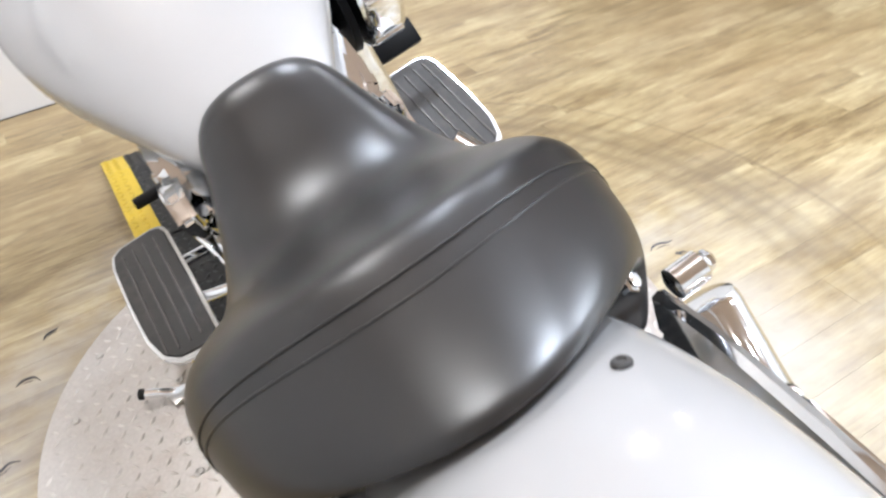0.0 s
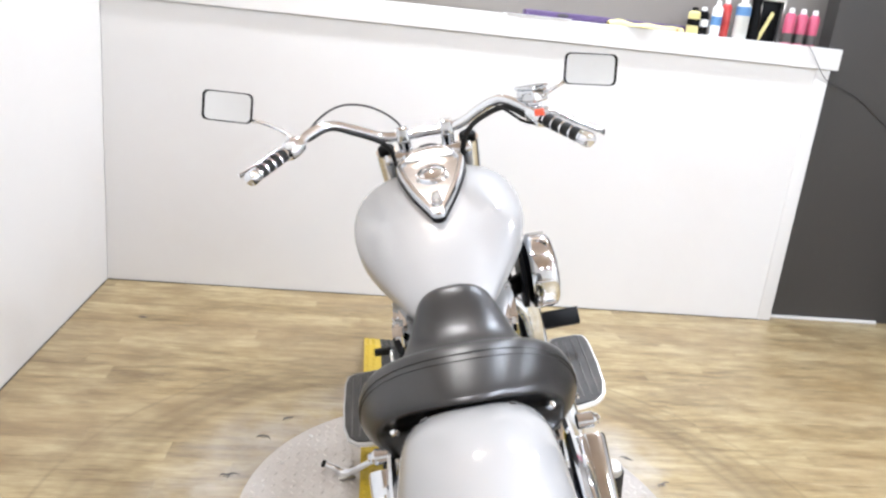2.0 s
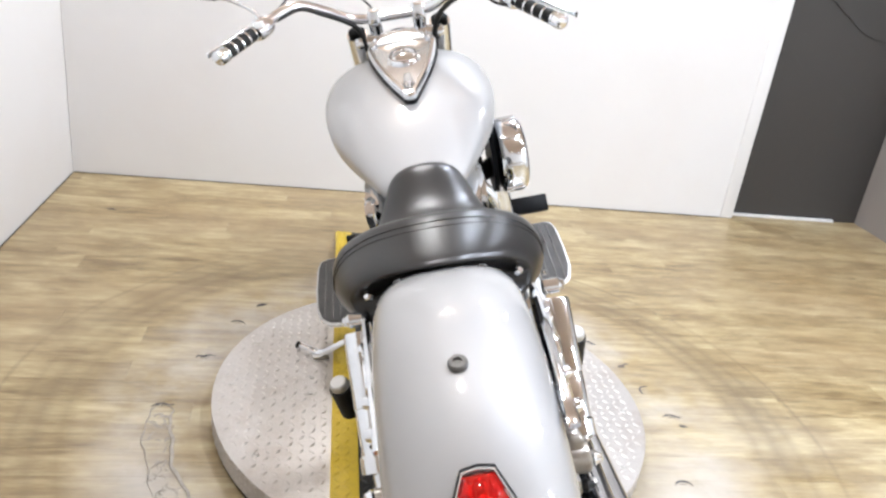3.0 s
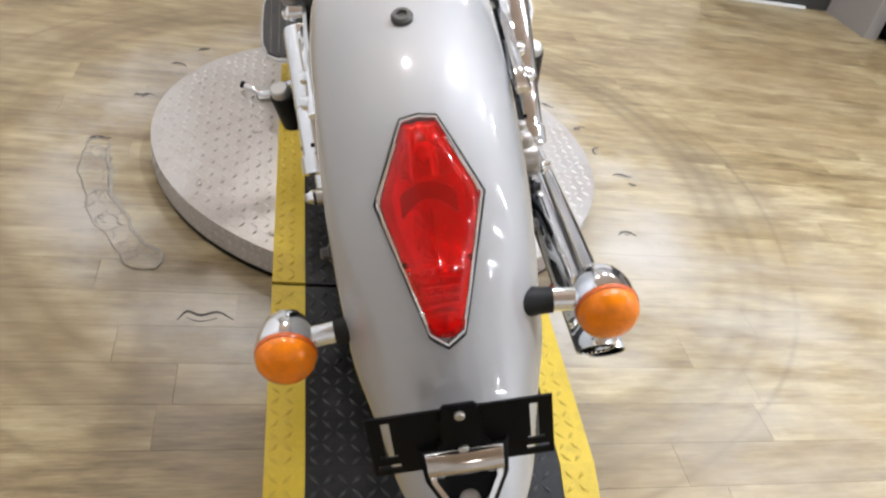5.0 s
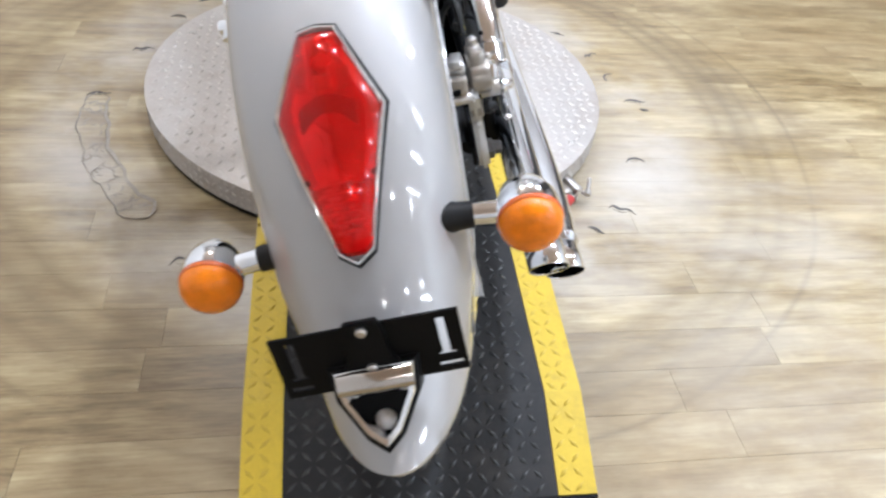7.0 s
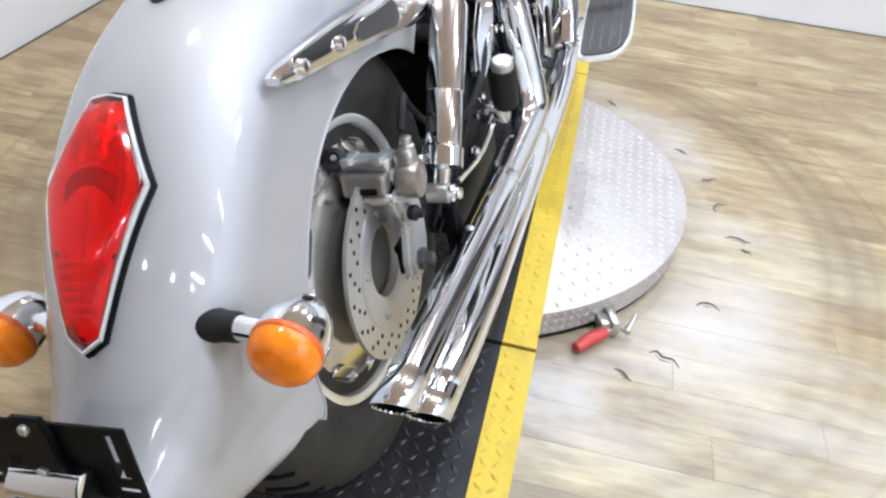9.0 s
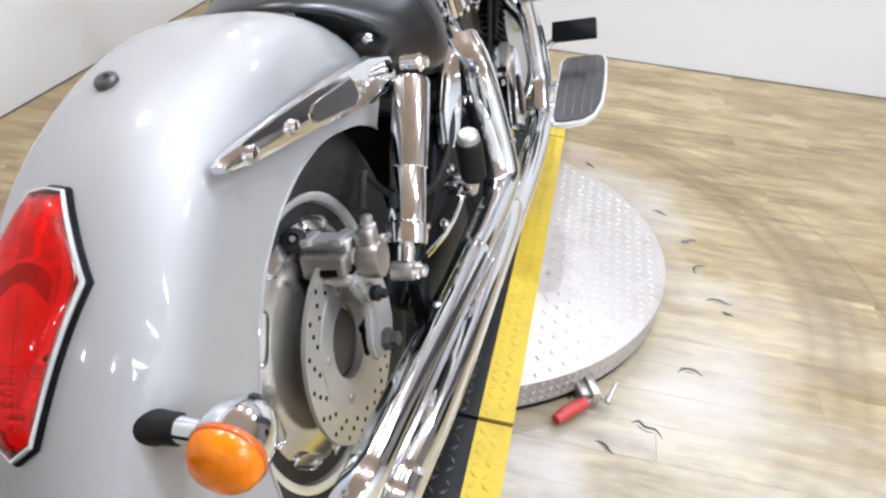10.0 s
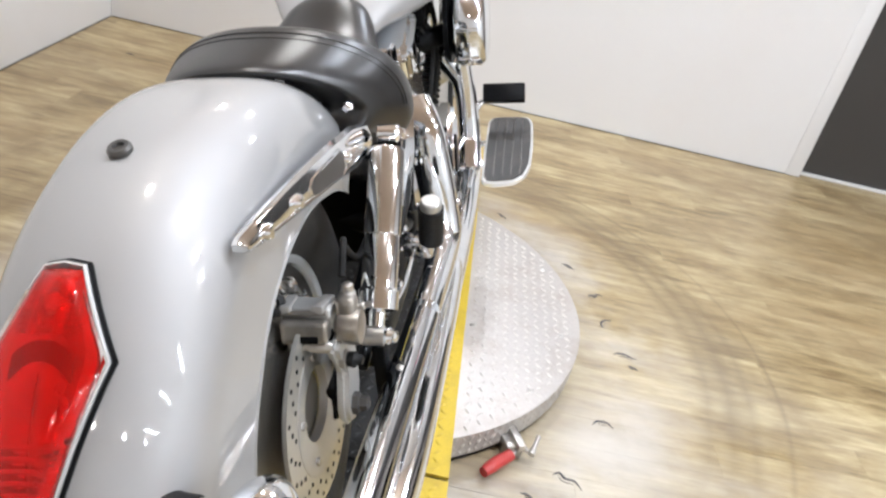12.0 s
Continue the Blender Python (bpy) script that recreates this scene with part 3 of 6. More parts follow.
def fender_normal(phi, u):
    a = fender_point(phi + 0.5, u) - fender_point(phi - 0.5, u)
    b = fender_point(phi, u + 0.01) - fender_point(phi, u - 0.01)
    n = a.cross(b).normalized()
    k = radians(phi)
    return n if n.dot(Vector((0, -math.sin(k), math.cos(k)))) > 0 else -n


US = np.linspace(-1, 1, 61)
bm = loft([[fender_point(p, u) for u in US] for p in (*np.linspace(-46, 83, 54), 84.5, 85.3, 86.5, 88, 89.5, 91, 92.5, 94, 95.5)], cap=False, closed=False)
cheeks = [loft([[fender_point(p, side * u) for u in np.linspace(0.68, 1, 11)] for p in (95.5, 96.2, 97, 97.7, 98.2, 98.5)], cap=False, closed=False) for side in (-1, 1)]
bm = joined(bm, *cheeks)
bmesh.ops.remove_doubles(bm, verts=bm.verts, dist=0.0004)
fender = part("rear_fender", bm, PAINT, bike, "deep valanced silver rear fender with a pointed tail")


def inner_point(phi, u):
    p, k = fender_point(phi, u), radians(phi)
    out = Vector((0, -math.sin(k), math.cos(k)))
    return Vector((p.x * 0.955, p.y, p.z)) - out * 0.005


part("lining", loft([[inner_point(p, u) for u in US[2:-2]] for p in np.arange(-40, 93, 3.5)], cap=False, closed=False), BLACK, fender, "black inner lining")
for side in (-1, 1):
    line = [fender_point(p, side) for p in (*np.arange(-46, 95, 2.5), 95.5, 97, 98, 98.5)]
    part("rolled_edge", tube(line, 0.0019, 8, 1), PAINT, fender)


def on_fender(phi, x):
    """The crown at phi and a distance x to the side."""
    lo, hi = 0.0, 0.68
    for _ in range(30):
        mid = (lo + hi) / 2
        if fender_point(phi, mid).x < abs(x):
            lo = mid
        else:
            hi = mid
    u = math.copysign(lo, x) if x else 0.0
    return fender_point(phi, u), fender_normal(phi, u if abs(u) > 0.01 else 0.01 * (1 if x >= 0 else -1))


def stud(at, n, r, h, material, name, label=""):
    return part(name, turned([(-0.002, r), (h * 0.6, r), (h, r * 0.82), (h, r * 0.5), (h * 0.55, r * 0.42)], at, n, 18), material, fender, label)


p, n = on_fender(17.6, 0)
stud(p, n, 0.0125, 0.007, DARKSTEEL, "seat_bolt", "dull dark bolt in a collar")
for s in (-1, 1):
    p, n = on_fender(-20.8, 0.068 * s - 0.003)
    stud(p, n, 0.0065, 0.003, GREY_RUBBER, "plug")

# tail lamp on the fender: seat, chrome bezel, reflector and faceted red lens
LAMP = [(35.0, 0.001), (35.4, 0.0185), (46.0, 0.0525), (63.6, 0.0175), (65.2, 0.0), (63.6, -0.0160), (46.0, -0.0500), (35.4, -0.0165)]


def lamp_ring(grow, lift, k=6):
    out = []
    for (pa, xa), (pb, xb) in zip(LAMP, LAMP[1:] + LAMP[:1]):
        for i in range(k):
            t = i / k
            ph, x = pa + (pb - pa) * t, xa + (xb - xa) * t
            ph, x = 50 + (ph - 50) * (1 + grow / 0.115), x * (1 + grow / 0.05)
            q, n = on_fender(ph, x)
            out.append(q + n * lift)
    return out


lamp = new("tail_lamp")
lamp.parent = bike
lamp["label"] = "long diamond tail lamp of faceted red plastic in a chrome bezel"
part("gasket", loft([lamp_ring(0.0050, -0.004), lamp_ring(0.0050, 0.004), lamp_ring(0.002, 0.0075), lamp_ring(-0.001, -0.004)], cap=False), BLACK, lamp)
part("bezel", loft([lamp_ring(0.0012, 0.000), lamp_ring(0.0010, 0.008), lamp_ring(-0.0006, 0.0110), lamp_ring(-0.0024, 0.0108), lamp_ring(-0.0032, 0.002)], cap=False), TRIMWHITE, lamp)


def lamp_cap(inset, lift, bow, rows=(0.0, 0.05, 0.11, 0.17, 0.3, 0.5, 0.7, 0.85, 0.96)):
    """A domed lens over the lamp's outline, with a ridge down its middle."""
    base = lamp_ring(-0.0030 - inset, lift)
    c = sum(base, Vector()) / len(base)
    rings = []
    for r in rows:
        ring = []
        for b in base:
            e = b + (c - b) * r
            h = bow * (0.35 * min(1.0, r / 0.17) + 0.65 * min(1.0, r / 0.3) * (1 - min(1, abs(e.x) / 0.05) ** 1.6))
            on, nc = on_fender(min(max(math.degrees(math.atan2(-e.y, e.z - AX)), 36), 64), e.x)
            ring.append(on + nc * (lift + h))
        rings.append(ring)
    return loft(rings, cap=False), rings[-1]


bm, last = lamp_cap(0.0, 0.009, 0.013)
vs = [v for v in bm.verts][-len(last):]
bm.faces.new(vs)
lens = part("lens", bm, RED_GLASS, lamp, "clear red faceted lens")
lens.modifiers.new("thickness", "SOLIDIFY").thickness = 0.002
bowl = shade("lamp_reflector", (0.93, 0.90, 0.88), 0.12, 0.85, 0.3, 55, grain=0.6, grain_scale=120)
CHAMBER = shade("lamp_chamber", (0.90, 0.74, 0.70), 0.13, 0.96, 0.5, 30, grain=0.9, grain_scale=90)
HOOD = shade("lamp_hood", (0.27, 0.08, 0.07), 0.4, 0, 0.2, 60)
bm, last = lamp_cap(0.001, 0.004, 0.004)
bm.faces.new([v for v in bm.verts][-len(last):])
part("reflector", bm, CHAMBER, lamp)
for i in range(6):
    ph = 54.8 + 1.2 * i
    w = 0.022 - 0.0022 * i
    pts = []
    for x in np.linspace(-w, w, 7):
        q, n = on_fender(ph + 900 * x * x * 0.6, float(x))
        pts.append(q + n * 0.013)
    part("rib", tube(pts, 0.0026, 8, 2), bowl, lamp)
for s in (-1, 1):
    for i in range(8):
        q, n = on_fender(55.2 + 0.62 * i, s * (0.0245 - 0.0015 * i))
        part("bead", turned([(0.006, 0.003), (0.014, 0.0026), (0.016, 0.001)], q, n, 8), bowl, lamp)
for x in (-0.0105, 0.0105):
    pts = []
    for ph in np.linspace(37.0, 43.5, 5):
        q, n = on_fender(float(ph), x * (0.7 + 0.05 * (float(ph) - 37)))
        pts.append(q + n * 0.010)
    part("flute", tube(pts, 0.0045, 8, 2), bowl, lamp)
verts, faces = [], []
for i in range(9):
    for j in range(-5, 6):
        ph, x = 37.2 + 0.72 * i, 0.0046 * j
        if abs(x) > 0.010 + 0.0030 * i - 0.002 or 30 * abs(x) ** 1.0 > 0.9:
            continue
        q, n = on_fender(ph, x)
        f = (on_fender(ph + 0.3, x)[0] - q).normalized()
        g = n.cross(f)
        k = len(verts)
        verts += [q + n * 0.0085 + f * (0.0022 * a) + g * (0.0021 * b) for a, b in ((-1, -1), (1, -1), (1, 1), (-1, 1))] + [q + n * 0.0115]
        faces += [(k, k + 1, k + 4), (k + 1, k + 2, k + 4), (k + 2, k + 3, k + 4), (k + 3, k, k + 4)]
me = bpy.data.meshes.new("reflex_grid")
me.from_pydata(verts, [], faces)
me.materials.append(bowl)
grid_ob = new("reflex_grid", me)
grid_ob.parent = lamp
grid_ob["kind"] = "stuff"
pts = []
for ph in np.linspace(47.5, 62.0, 9):
    q, n = on_fender(float(ph), 0.001)
    pts.append(q + n * 0.0095)
part("septum", tube(pts, 0.0006, 6, 1), HOOD, lamp, "thin dark seam down the lens")
for side in (-1, 1):
    wing = []
    for t in np.linspace(0, 1, 8):
        ph = 38.5 + 23.5 * float(t)
        edge = float(np.interp(ph, [35.4, 46.0, 63.8], [0.019, 0.0555, 0.0195])) - 0.005
        a, n = on_fender(ph, side * edge)
        c, m = on_fender(ph, side * (edge - 0.010 - 0.004 * math.sin(math.pi * float(t))))
        wing.append([a + n * 0.012, c + m * 0.0065])
    part("side_reflector", loft(wing, cap=False, closed=False), bowl, lamp, "slanting bright side wall inside the lens")
rings = []
for t in np.linspace(0, 1, 7):
    ring = []
    for x in np.linspace(-0.027, 0.027, 15):
        q, n = on_fender(43.6 + 3.0 * float(t) + 2600 * float(x) ** 2, float(x))
        ring.append(q + n * (0.0072 + 0.0020 * math.sin(math.pi * float(t)) * (1 - (float(x) / 0.035) ** 2)))
    rings.append(ring)
part("bulb_hood", loft(rings, cap=False, closed=False), HOOD, lamp, "dark curved hood over the bulb")
q, n = on_fender(40.0, 0.004)
part("bulb", turned([(0.003, 0.010), (0.008, 0.011), (0.014, 0.008), (0.016, 0.001)], q, n, 18), WHITEPL, lamp)
for x in (-0.030, 0.031):
    q, n = on_fender(54.2, x)
    part("screw", turned([(0.004, 0.0034), (0.0105, 0.0034), (0.0115, 0.002)], q, n, 10), BLACK, lamp)

# plate bracket: a black plate with slots, on an arm from the tail
TILT = Matrix.Translation((0, -0.491, 0.478)) @ Matrix.Rotation(radians(82), 4, "X")
bracket = new("plate_bracket")
bracket.parent = bike
bracket["label"] = "empty black number-plate bracket with cut slots"


SLOTS = [(0.067, 0.075, -0.012, 0.030), (0.064, 0.080, -0.016, -0.012), (0.062, 0.084, -0.030, -0.024)]
SLOTS += [(-b, -a, c, d) for a, b, c, d in SLOTS]
xs = sorted({-0.089, 0.089, *(v for q in SLOTS for v in q[:2])})
ys = sorted({-0.037, 0.037, *(v for q in SLOTS for v in q[2:])})
bm = bmesh.new()
grid = {(i, j): bm.verts.new((x, y, -0.0015)) for i, x in enumerate(xs) for j, y in enumerate(ys)}
for i in range(len(xs) - 1):
    for j in range(len(ys) - 1):
        mx, my = (xs[i] + xs[i + 1]) / 2, (ys[j] + ys[j + 1]) / 2
        if not any(q[0] < mx < q[1] and q[2] < my < q[3] for q in SLOTS):
            bm.faces.new((grid[i, j], grid[i + 1, j], grid[i + 1, j + 1], grid[i, j + 1]))
r = bmesh.ops.extrude_face_region(bm, geom=bm.faces[:])
bmesh.ops.translate(bm, vec=(0, 0, 0.003), verts=[v for v in r["geom"] if isinstance(v, bmesh.types.BMVert)])
bmesh.ops.delete(bm, geom=[v for v in bm.verts if not v.link_faces], context="VERTS")
bmesh.ops.transform(bm, matrix=TILT, verts=bm.verts)
part("plate", bm, BLACK, bracket, smooth=False)
bm = joined(prism([(-0.016, 0.046), (0.016, 0.046), (0.020, 0.030), (0.020, 0.005), (0.038, -0.030), (0.036, -0.046), (-0.036, -0.046), (-0.038, -0.030), (-0.020, 0.005), (-0.020, 0.030)], 0.007, Matrix.Translation((0, 0, 0.002)), 0.0015))
bmesh.ops.transform(bm, matrix=TILT, verts=bm.verts)
part("mount", bm, BLACK, bracket)
for x, y in ((0, 0.036), (0, -0.008), (-0.024, -0.036), (0.024, -0.036)):
    part("screw", turned([(0.007, 0.0052), (0.011, 0.0052), (0.0125, 0.0035)], TILT @ Vector((x, y, 0.001)), TILT.to_3x3() @ Z, 12), STEEL, bracket)
part("arm", tube([TILT @ Vector((0, -0.02, -0.002)), (0, -0.475, 0.44), (0, -0.46, 0.43)], 0.011, 10, 4), BLACK, bracket)

# chrome plate light let into the tail
tail = new("plate_light")
tail.parent = bike
tail["label"] = "triangular chrome plate light let into the fender's tail"
TRI = Matrix.Translation((0, -0.512, 0.443)) @ Matrix.Rotation(radians(48), 4, "X")


def tri_ring(k, z):
    pts = [(-0.040, 0.030), (0.040, 0.030), (0.036, 0.000), (0.016, -0.036), (0.0, -0.050), (-0.016, -0.036), (-0.036, 0.000)]
    return [TRI @ Vector((x * k, (y + 0.004) * k - 0.004, z)) for x, y in pts]


part("gasket", loft([tri_ring(1.12, -0.03), tri_ring(1.12, 0.006), tri_ring(0.95, 0.009)], cap=False), BLACK, tail)
part("bezel", loft([tri_ring(1.0, -0.03), tri_ring(1.0, 0.009), tri_ring(0.94, 0.012), tri_ring(0.80, 0.010), tri_ring(0.76, -0.012)], cap=False), CHROME, tail)
part("well", loft([tri_ring(0.79, -0.010), tri_ring(0.79, -0.014)]), BLACK, tail)
part("bar", tube([TRI @ Vector((-0.036, 0.016, 0.008)), TRI @ Vector((0, 0.016, 0.011)), TRI @ Vector((0.036, 0.016, 0.008))], 0.012, 14, 4, flat=(1.0, 0.6)), POLISHED, tail)
part("bulb_lens", turned([(-0.012, 0.011), (-0.004, 0.0105), (0.000, 0.006), (0.001, 0.001)], TRI @ Vector((0, -0.026, -0.004)), TRI.to_3x3() @ Z, 18), ALUMINIUM, tail)

# turn signals on stalks
for s in (-1, 1):
    sig = new("turn_signal")
    sig.parent = bike
    sig["label"] = "bullet-shaped chrome turn signal with an amber lens"
    c = Vector((0.174, -0.360, 0.501)) if s > 0 else Vector((-0.178, -0.338, 0.477))
    way = Vector((0, -1, -0.06)).normalized()
    body = part("shell", turned([(-0.052, 0.002), (-0.050, 0.008), (-0.042, 0.018), (-0.030, 0.027), (-0.014, 0.033), (0.000, 0.0345), (0.008, 0.0345), (0.009, 0.0325)], c, way, 36), CHROME, sig)
    part("lens", turned([(0.006, 0.0335), (0.018, 0.0335), (0.026, 0.031), (0.033, 0.025), (0.037, 0.015), (0.038, 0.002)], c, way, 36), AMBER, sig, "amber moulded lens")
    part("lens_rim", turned([(0.0075, 0.0338), (0.009, 0.0348), (0.013, 0.0348), (0.0145, 0.0338)], c, way, 36), AMBER_RIM, sig, "darker moulded edge of the lens")
    part("stem", tube([c + Vector((-0.028 * s, 0.006, 0.003)), c + Vector((-0.062 * s, 0.008, 0.006))], 0.0125, 16, 2), CHROME, sig)
    part("rubber_base", turned([(0, 0.0145), (0.016, 0.0150), (0.020, 0.0165), (0.034, 0.0185)], c + Vector((-0.056 * s, 0.008, 0.005)), (-s, 0.03, 0.06), 20), RUBBER, sig)

# rear wheel
wheel = new("rear_wheel")
wheel.parent = bike
wheel["label"] = "rear wheel with a fat black tyre on a silver cast rim"
hub = (0, 0, AX)
prof = [(-0.062, 0.190), (-0.078, 0.205), (-0.085, 0.240), (-0.081, 0.272), (-0.070, 0.300), (-0.045, 0.318), (-0.015, 0.326), (0.015, 0.326), (0.045, 0.318), (0.070, 0.300), (0.081, 0.272), (0.081, 0.245), (0.068, 0.212), (0.052, 0.192)]
tyre = part("tyre", turned(prof, hub, (1, 0, 0), 72), TYRERUBBER, wheel, "black tyre with a grooved tread")
grooves = []
for i in range(44):
    a = 2 * math.pi * i / 44
    for s in (-1, 1):
        pts = []
        for x, r in ((0.012, 0.3272), (0.035, 0.3225), (0.058, 0.3105)):
            b = a + s * 0.02 - x * 1.5
            pts.append((s * x, r * math.sin(b), AX + r * math.cos(b)))
        grooves.append(tube(pts, 0.0035, 5, 2))
part("tread_groove", joined(*grooves), BLACK, wheel)["kind"] = "stuff"
part("rim", turned([(-0.056, 0.190), (-0.062, 0.206), (-0.058, 0.1885), (0.044, 0.1885), (0.052, 0.1890), (0.059, 0.192), (0.0615, 0.198), (0.0615, 0.206), (0.058, 0.2105), (0.052, 0.209), (0.046, 0.200)], hub, (1, 0, 0), 72), TRIMWHITE, wheel, "pale aluminium rim lip")
part("wheel_disc", turned([(-0.030, 0.186), (-0.046, 0.150), (-0.052, 0.060), (-0.052, 0.03), (0.086, 0.03), (0.086, 0.060), (0.080, 0.095), (0.070, 0.130), (0.058, 0.158), (0.046, 0.176), (0.042, 0.184), (0.046, 0.1882), (0.020, 0.1895)], hub, (1, 0, 0), 72), WHEELCHROME, wheel, "domed polished wheel centre")
for i in range(9):
    a = radians(40 * i + 12)
    m = Matrix.Translation(hub) @ Matrix.Rotation(a, 4, "X") @ Matrix.Translation((0.056, 0, 0.160)) @ Matrix.Rotation(radians(90 - 30), 4, "Y")
    port = part("port", loft([[m @ Vector((x * k, y * k, z)) for x, y in rounded(0.024, 0.072, 0.0115)] for k, z in ((1.0, -0.012), (1.0, 0.002), (0.94, 0.004), (0.88, 0.001), (0.86, -0.010))], cap=False), CHROME, wheel, "bright edge of an oval port in the wheel")
    part("pocket", prism(rounded(0.0215, 0.064, 0.0105), 0.002, m @ Matrix.Translation((0, 0, -0.009))), BLACK, port)
part("hub", turned([(-0.085, 0.040), (-0.06, 0.060), (0.06, 0.060), (0.088, 0.044), (0.088, 0.01)], hub, (1, 0, 0), 32), DARKSTEEL, wheel)
part("valve", turned([(0, 0.004), (0.02, 0.004), (0.021, 0.003)], (0.03, -0.10, AX - 0.115), (0.3, 0.6, 0.7), 8), RUBBER, wheel)
disc = part("brake_disc", loft([[Vector((x, r * math.sin(a), AX + r * math.cos(a))) for a in np.linspace(0, 2 * math.pi, 72, endpoint=False)] for x, r in ((0.100, 0.096), (0.100, 0.1385), (0.1055, 0.1385), (0.1055, 0.096), (0.100, 0.096))], cap=False), DISCSTEEL, wheel, "drilled steel brake disc")
part("disc_carrier", loft([[Vector((x, r * math.sin(a), AX + r * math.cos(a))) for a in np.linspace(0, 2 * math.pi, 56, endpoint=False)] for x, r in ((0.088, 0.052), (0.098, 0.098), (0.1062, 0.098), (0.1068, 0.094), (0.103, 0.066), (0.100, 0.052), (0.088, 0.050))], cap=False), ALUMINIUM, wheel)
holes = []
for i in range(57):
    a = 2 * math.pi * i / 57
    r = (0.107, 0.118, 0.129)[i % 3]
    holes.append(turned([(0.0, 0.0033), (0.0009, 0.0033)], (0.1053, r * math.sin(a), AX + r * math.cos(a)), (1, 0, 0), 8))
part("drill_hole", joined(*holes), BLACK, wheel)["kind"] = "stuff"
for i in range(5):
    a = 2 * math.pi * i / 5
    part("disc_bolt", turned([(0, 0.006), (0.005, 0.006), (0.006, 0.004)], (0.1035, 0.078 * math.sin(a), AX + 0.078 * math.cos(a)), (1, 0, 0), 10), STEEL, wheel)

# axle, swing arm, caliper
for s in (-1, 1):
    arm = part("swing_arm", tube([(0.122 * s, 0.012, 0.333), (0.122 * s, 0.06, 0.330), (0.116 * s, 0.16, 0.336), (0.110 * s, 0.30, 0.345), (0.10 * s, 0.52, 0.36)], [0.012, 0.014, 0.018, 0.022, 0.024], 14, flat=(0.7, 1.2)), BLACK, bike, "black swing arm")
    part("axle_washer", turned([(-0.004, 0.020), (0.006, 0.020), (0.008, 0.016)], (0.142 * s, 0, AX + 0.003), (s, 0, 0), 20), BLACK, arm)
    part("axle_nut", turned([(0.006, 0.0155), (0.018, 0.0155), (0.020, 0.011), (0.030, 0.010), (0.032, 0.007)], (0.142 * s, 0, AX + 0.003), (s, 0, 0), 6), DARKSTEEL, arm)
part("swing_arm_bridge", tube([(-0.10, 0.50, 0.36), (0, 0.52, 0.36), (0.10, 0.50, 0.36)], 0.03, 12, 4), BLACK, bike)
cal = new("brake_caliper")
cal.parent = bike
cal["label"] = "cast steel floating brake caliper over the disc"


def across(outline, x0, thick, bevel=0.0):
    """A plate whose outline lies in y, z, thick along x."""
    return prism(outline, thick, Matrix(((0, 0, 1, x0), (1, 0, 0, 0), (0, 1, 0, 0), (0, 0, 0, 1))), bevel)


part("bridge", joined(box((0.072, 0.044, 0.018), (0.094, 0.018, 0.490), 0.005, (-12, 3, 0), 3), box((0.016, 0.050, 0.012), (0.066, 0.014, 0.499), 0.004, (-12, 0, 4)), box((0.020, 0.052, 0.014), (0.116, 0.016, 0.498), 0.005, (-12, 0, -5))), ALUMINIUM, cal, "worn cast bridge of the caliper")
part("bridge_rib", tube([(0.060, -0.006, 0.496), (0.09, -0.008, 0.498), (0.126, -0.004, 0.497)], 0.0045, 8, 3), CALIPER, cal)
part("body", joined(box((0.064, 0.030, 0.030), (0.097, -0.014, 0.474), 0.006, (-10, 3, 0), 3), box((0.020, 0.036, 0.034), (0.070, -0.010, 0.472), 0.006, (-10, 0, 8), 2)), CALIPER, cal, "bronze-brown cast caliper body")
part("slot", box((0.034, 0.008, 0.010), (0.100, -0.0290, 0.468), 0.002, (-10, 0, 0)), BLACK, cal)
part("pad_gap", joined(box((0.060, 0.030, 0.010), (0.098, 0.004, 0.452), 0.003, (-14, 0, 0)), box((0.050, 0.024, 0.018), (0.102, 0.012, 0.438), 0.004, (-14, 0, 0))), BLACK, cal, "dark brake pads")
part("slide_pin", turned([(0, 0.006), (0.002, 0.0085), (0.016, 0.0085), (0.018, 0.0065), (0.030, 0.0065), (0.032, 0.009), (0.062, 0.009), (0.066, 0.006)], (0.070, -0.022, 0.452), (1, 0.02, -0.03), 14), STEEL, cal)
part("piston_housing", turned([(0, 0.020), (0.006, 0.0265), (0.030, 0.0275), (0.036, 0.0255), (0.038, 0.020), (0.039, 0.002)], (0.132, 0.016, 0.462), (1, 0, 0), 28), CALIPER, cal)
part("housing_web", box((0.030, 0.030, 0.060), (0.148, 0.020, 0.478), 0.010, (-10, 0, 0), 3), CALIPER, cal)
part("boot", turned([(0, 0.010), (-0.002, 0.017), (-0.010, 0.019), (-0.016, 0.016), (-0.018, 0.009), (-0.010, 0.006)], (0.046, 0.004, 0.500), (-0.3, 0.6, -0.7), 18), RUBBER, cal, "black rubber boot")
part("boot_ring", turned([(0, 0.0055), (0.006, 0.0045)], (0.050, -0.004, 0.509), (0.3, -0.6, 0.7), 12), STEEL, cal)
part("pin", turned([(0, 0.012), (0.003, 0.0145), (0.018, 0.0145), (0.020, 0.011)], (0.128, -0.002, 0.418), (1, -0.1, 0), 16), CALIPER, cal)
part("pin_boot", turned([(0, 0.011), (0.010, 0.0125), (0.014, 0.008), (0.022, 0.0065)], (0.148, -0.004, 0.418), (1, -0.1, 0), 14), RUBBER, cal)
part("hose_bolt", turned([(0, 0.010), (0.010, 0.010), (0.012, 0.0125), (0.018, 0.0125), (0.020, 0.009), (0.030, 0.009), (0.032, 0.006)], (0.146, 0.036, 0.488), (0.05, 0.1, 1), 12), STEEL, cal)
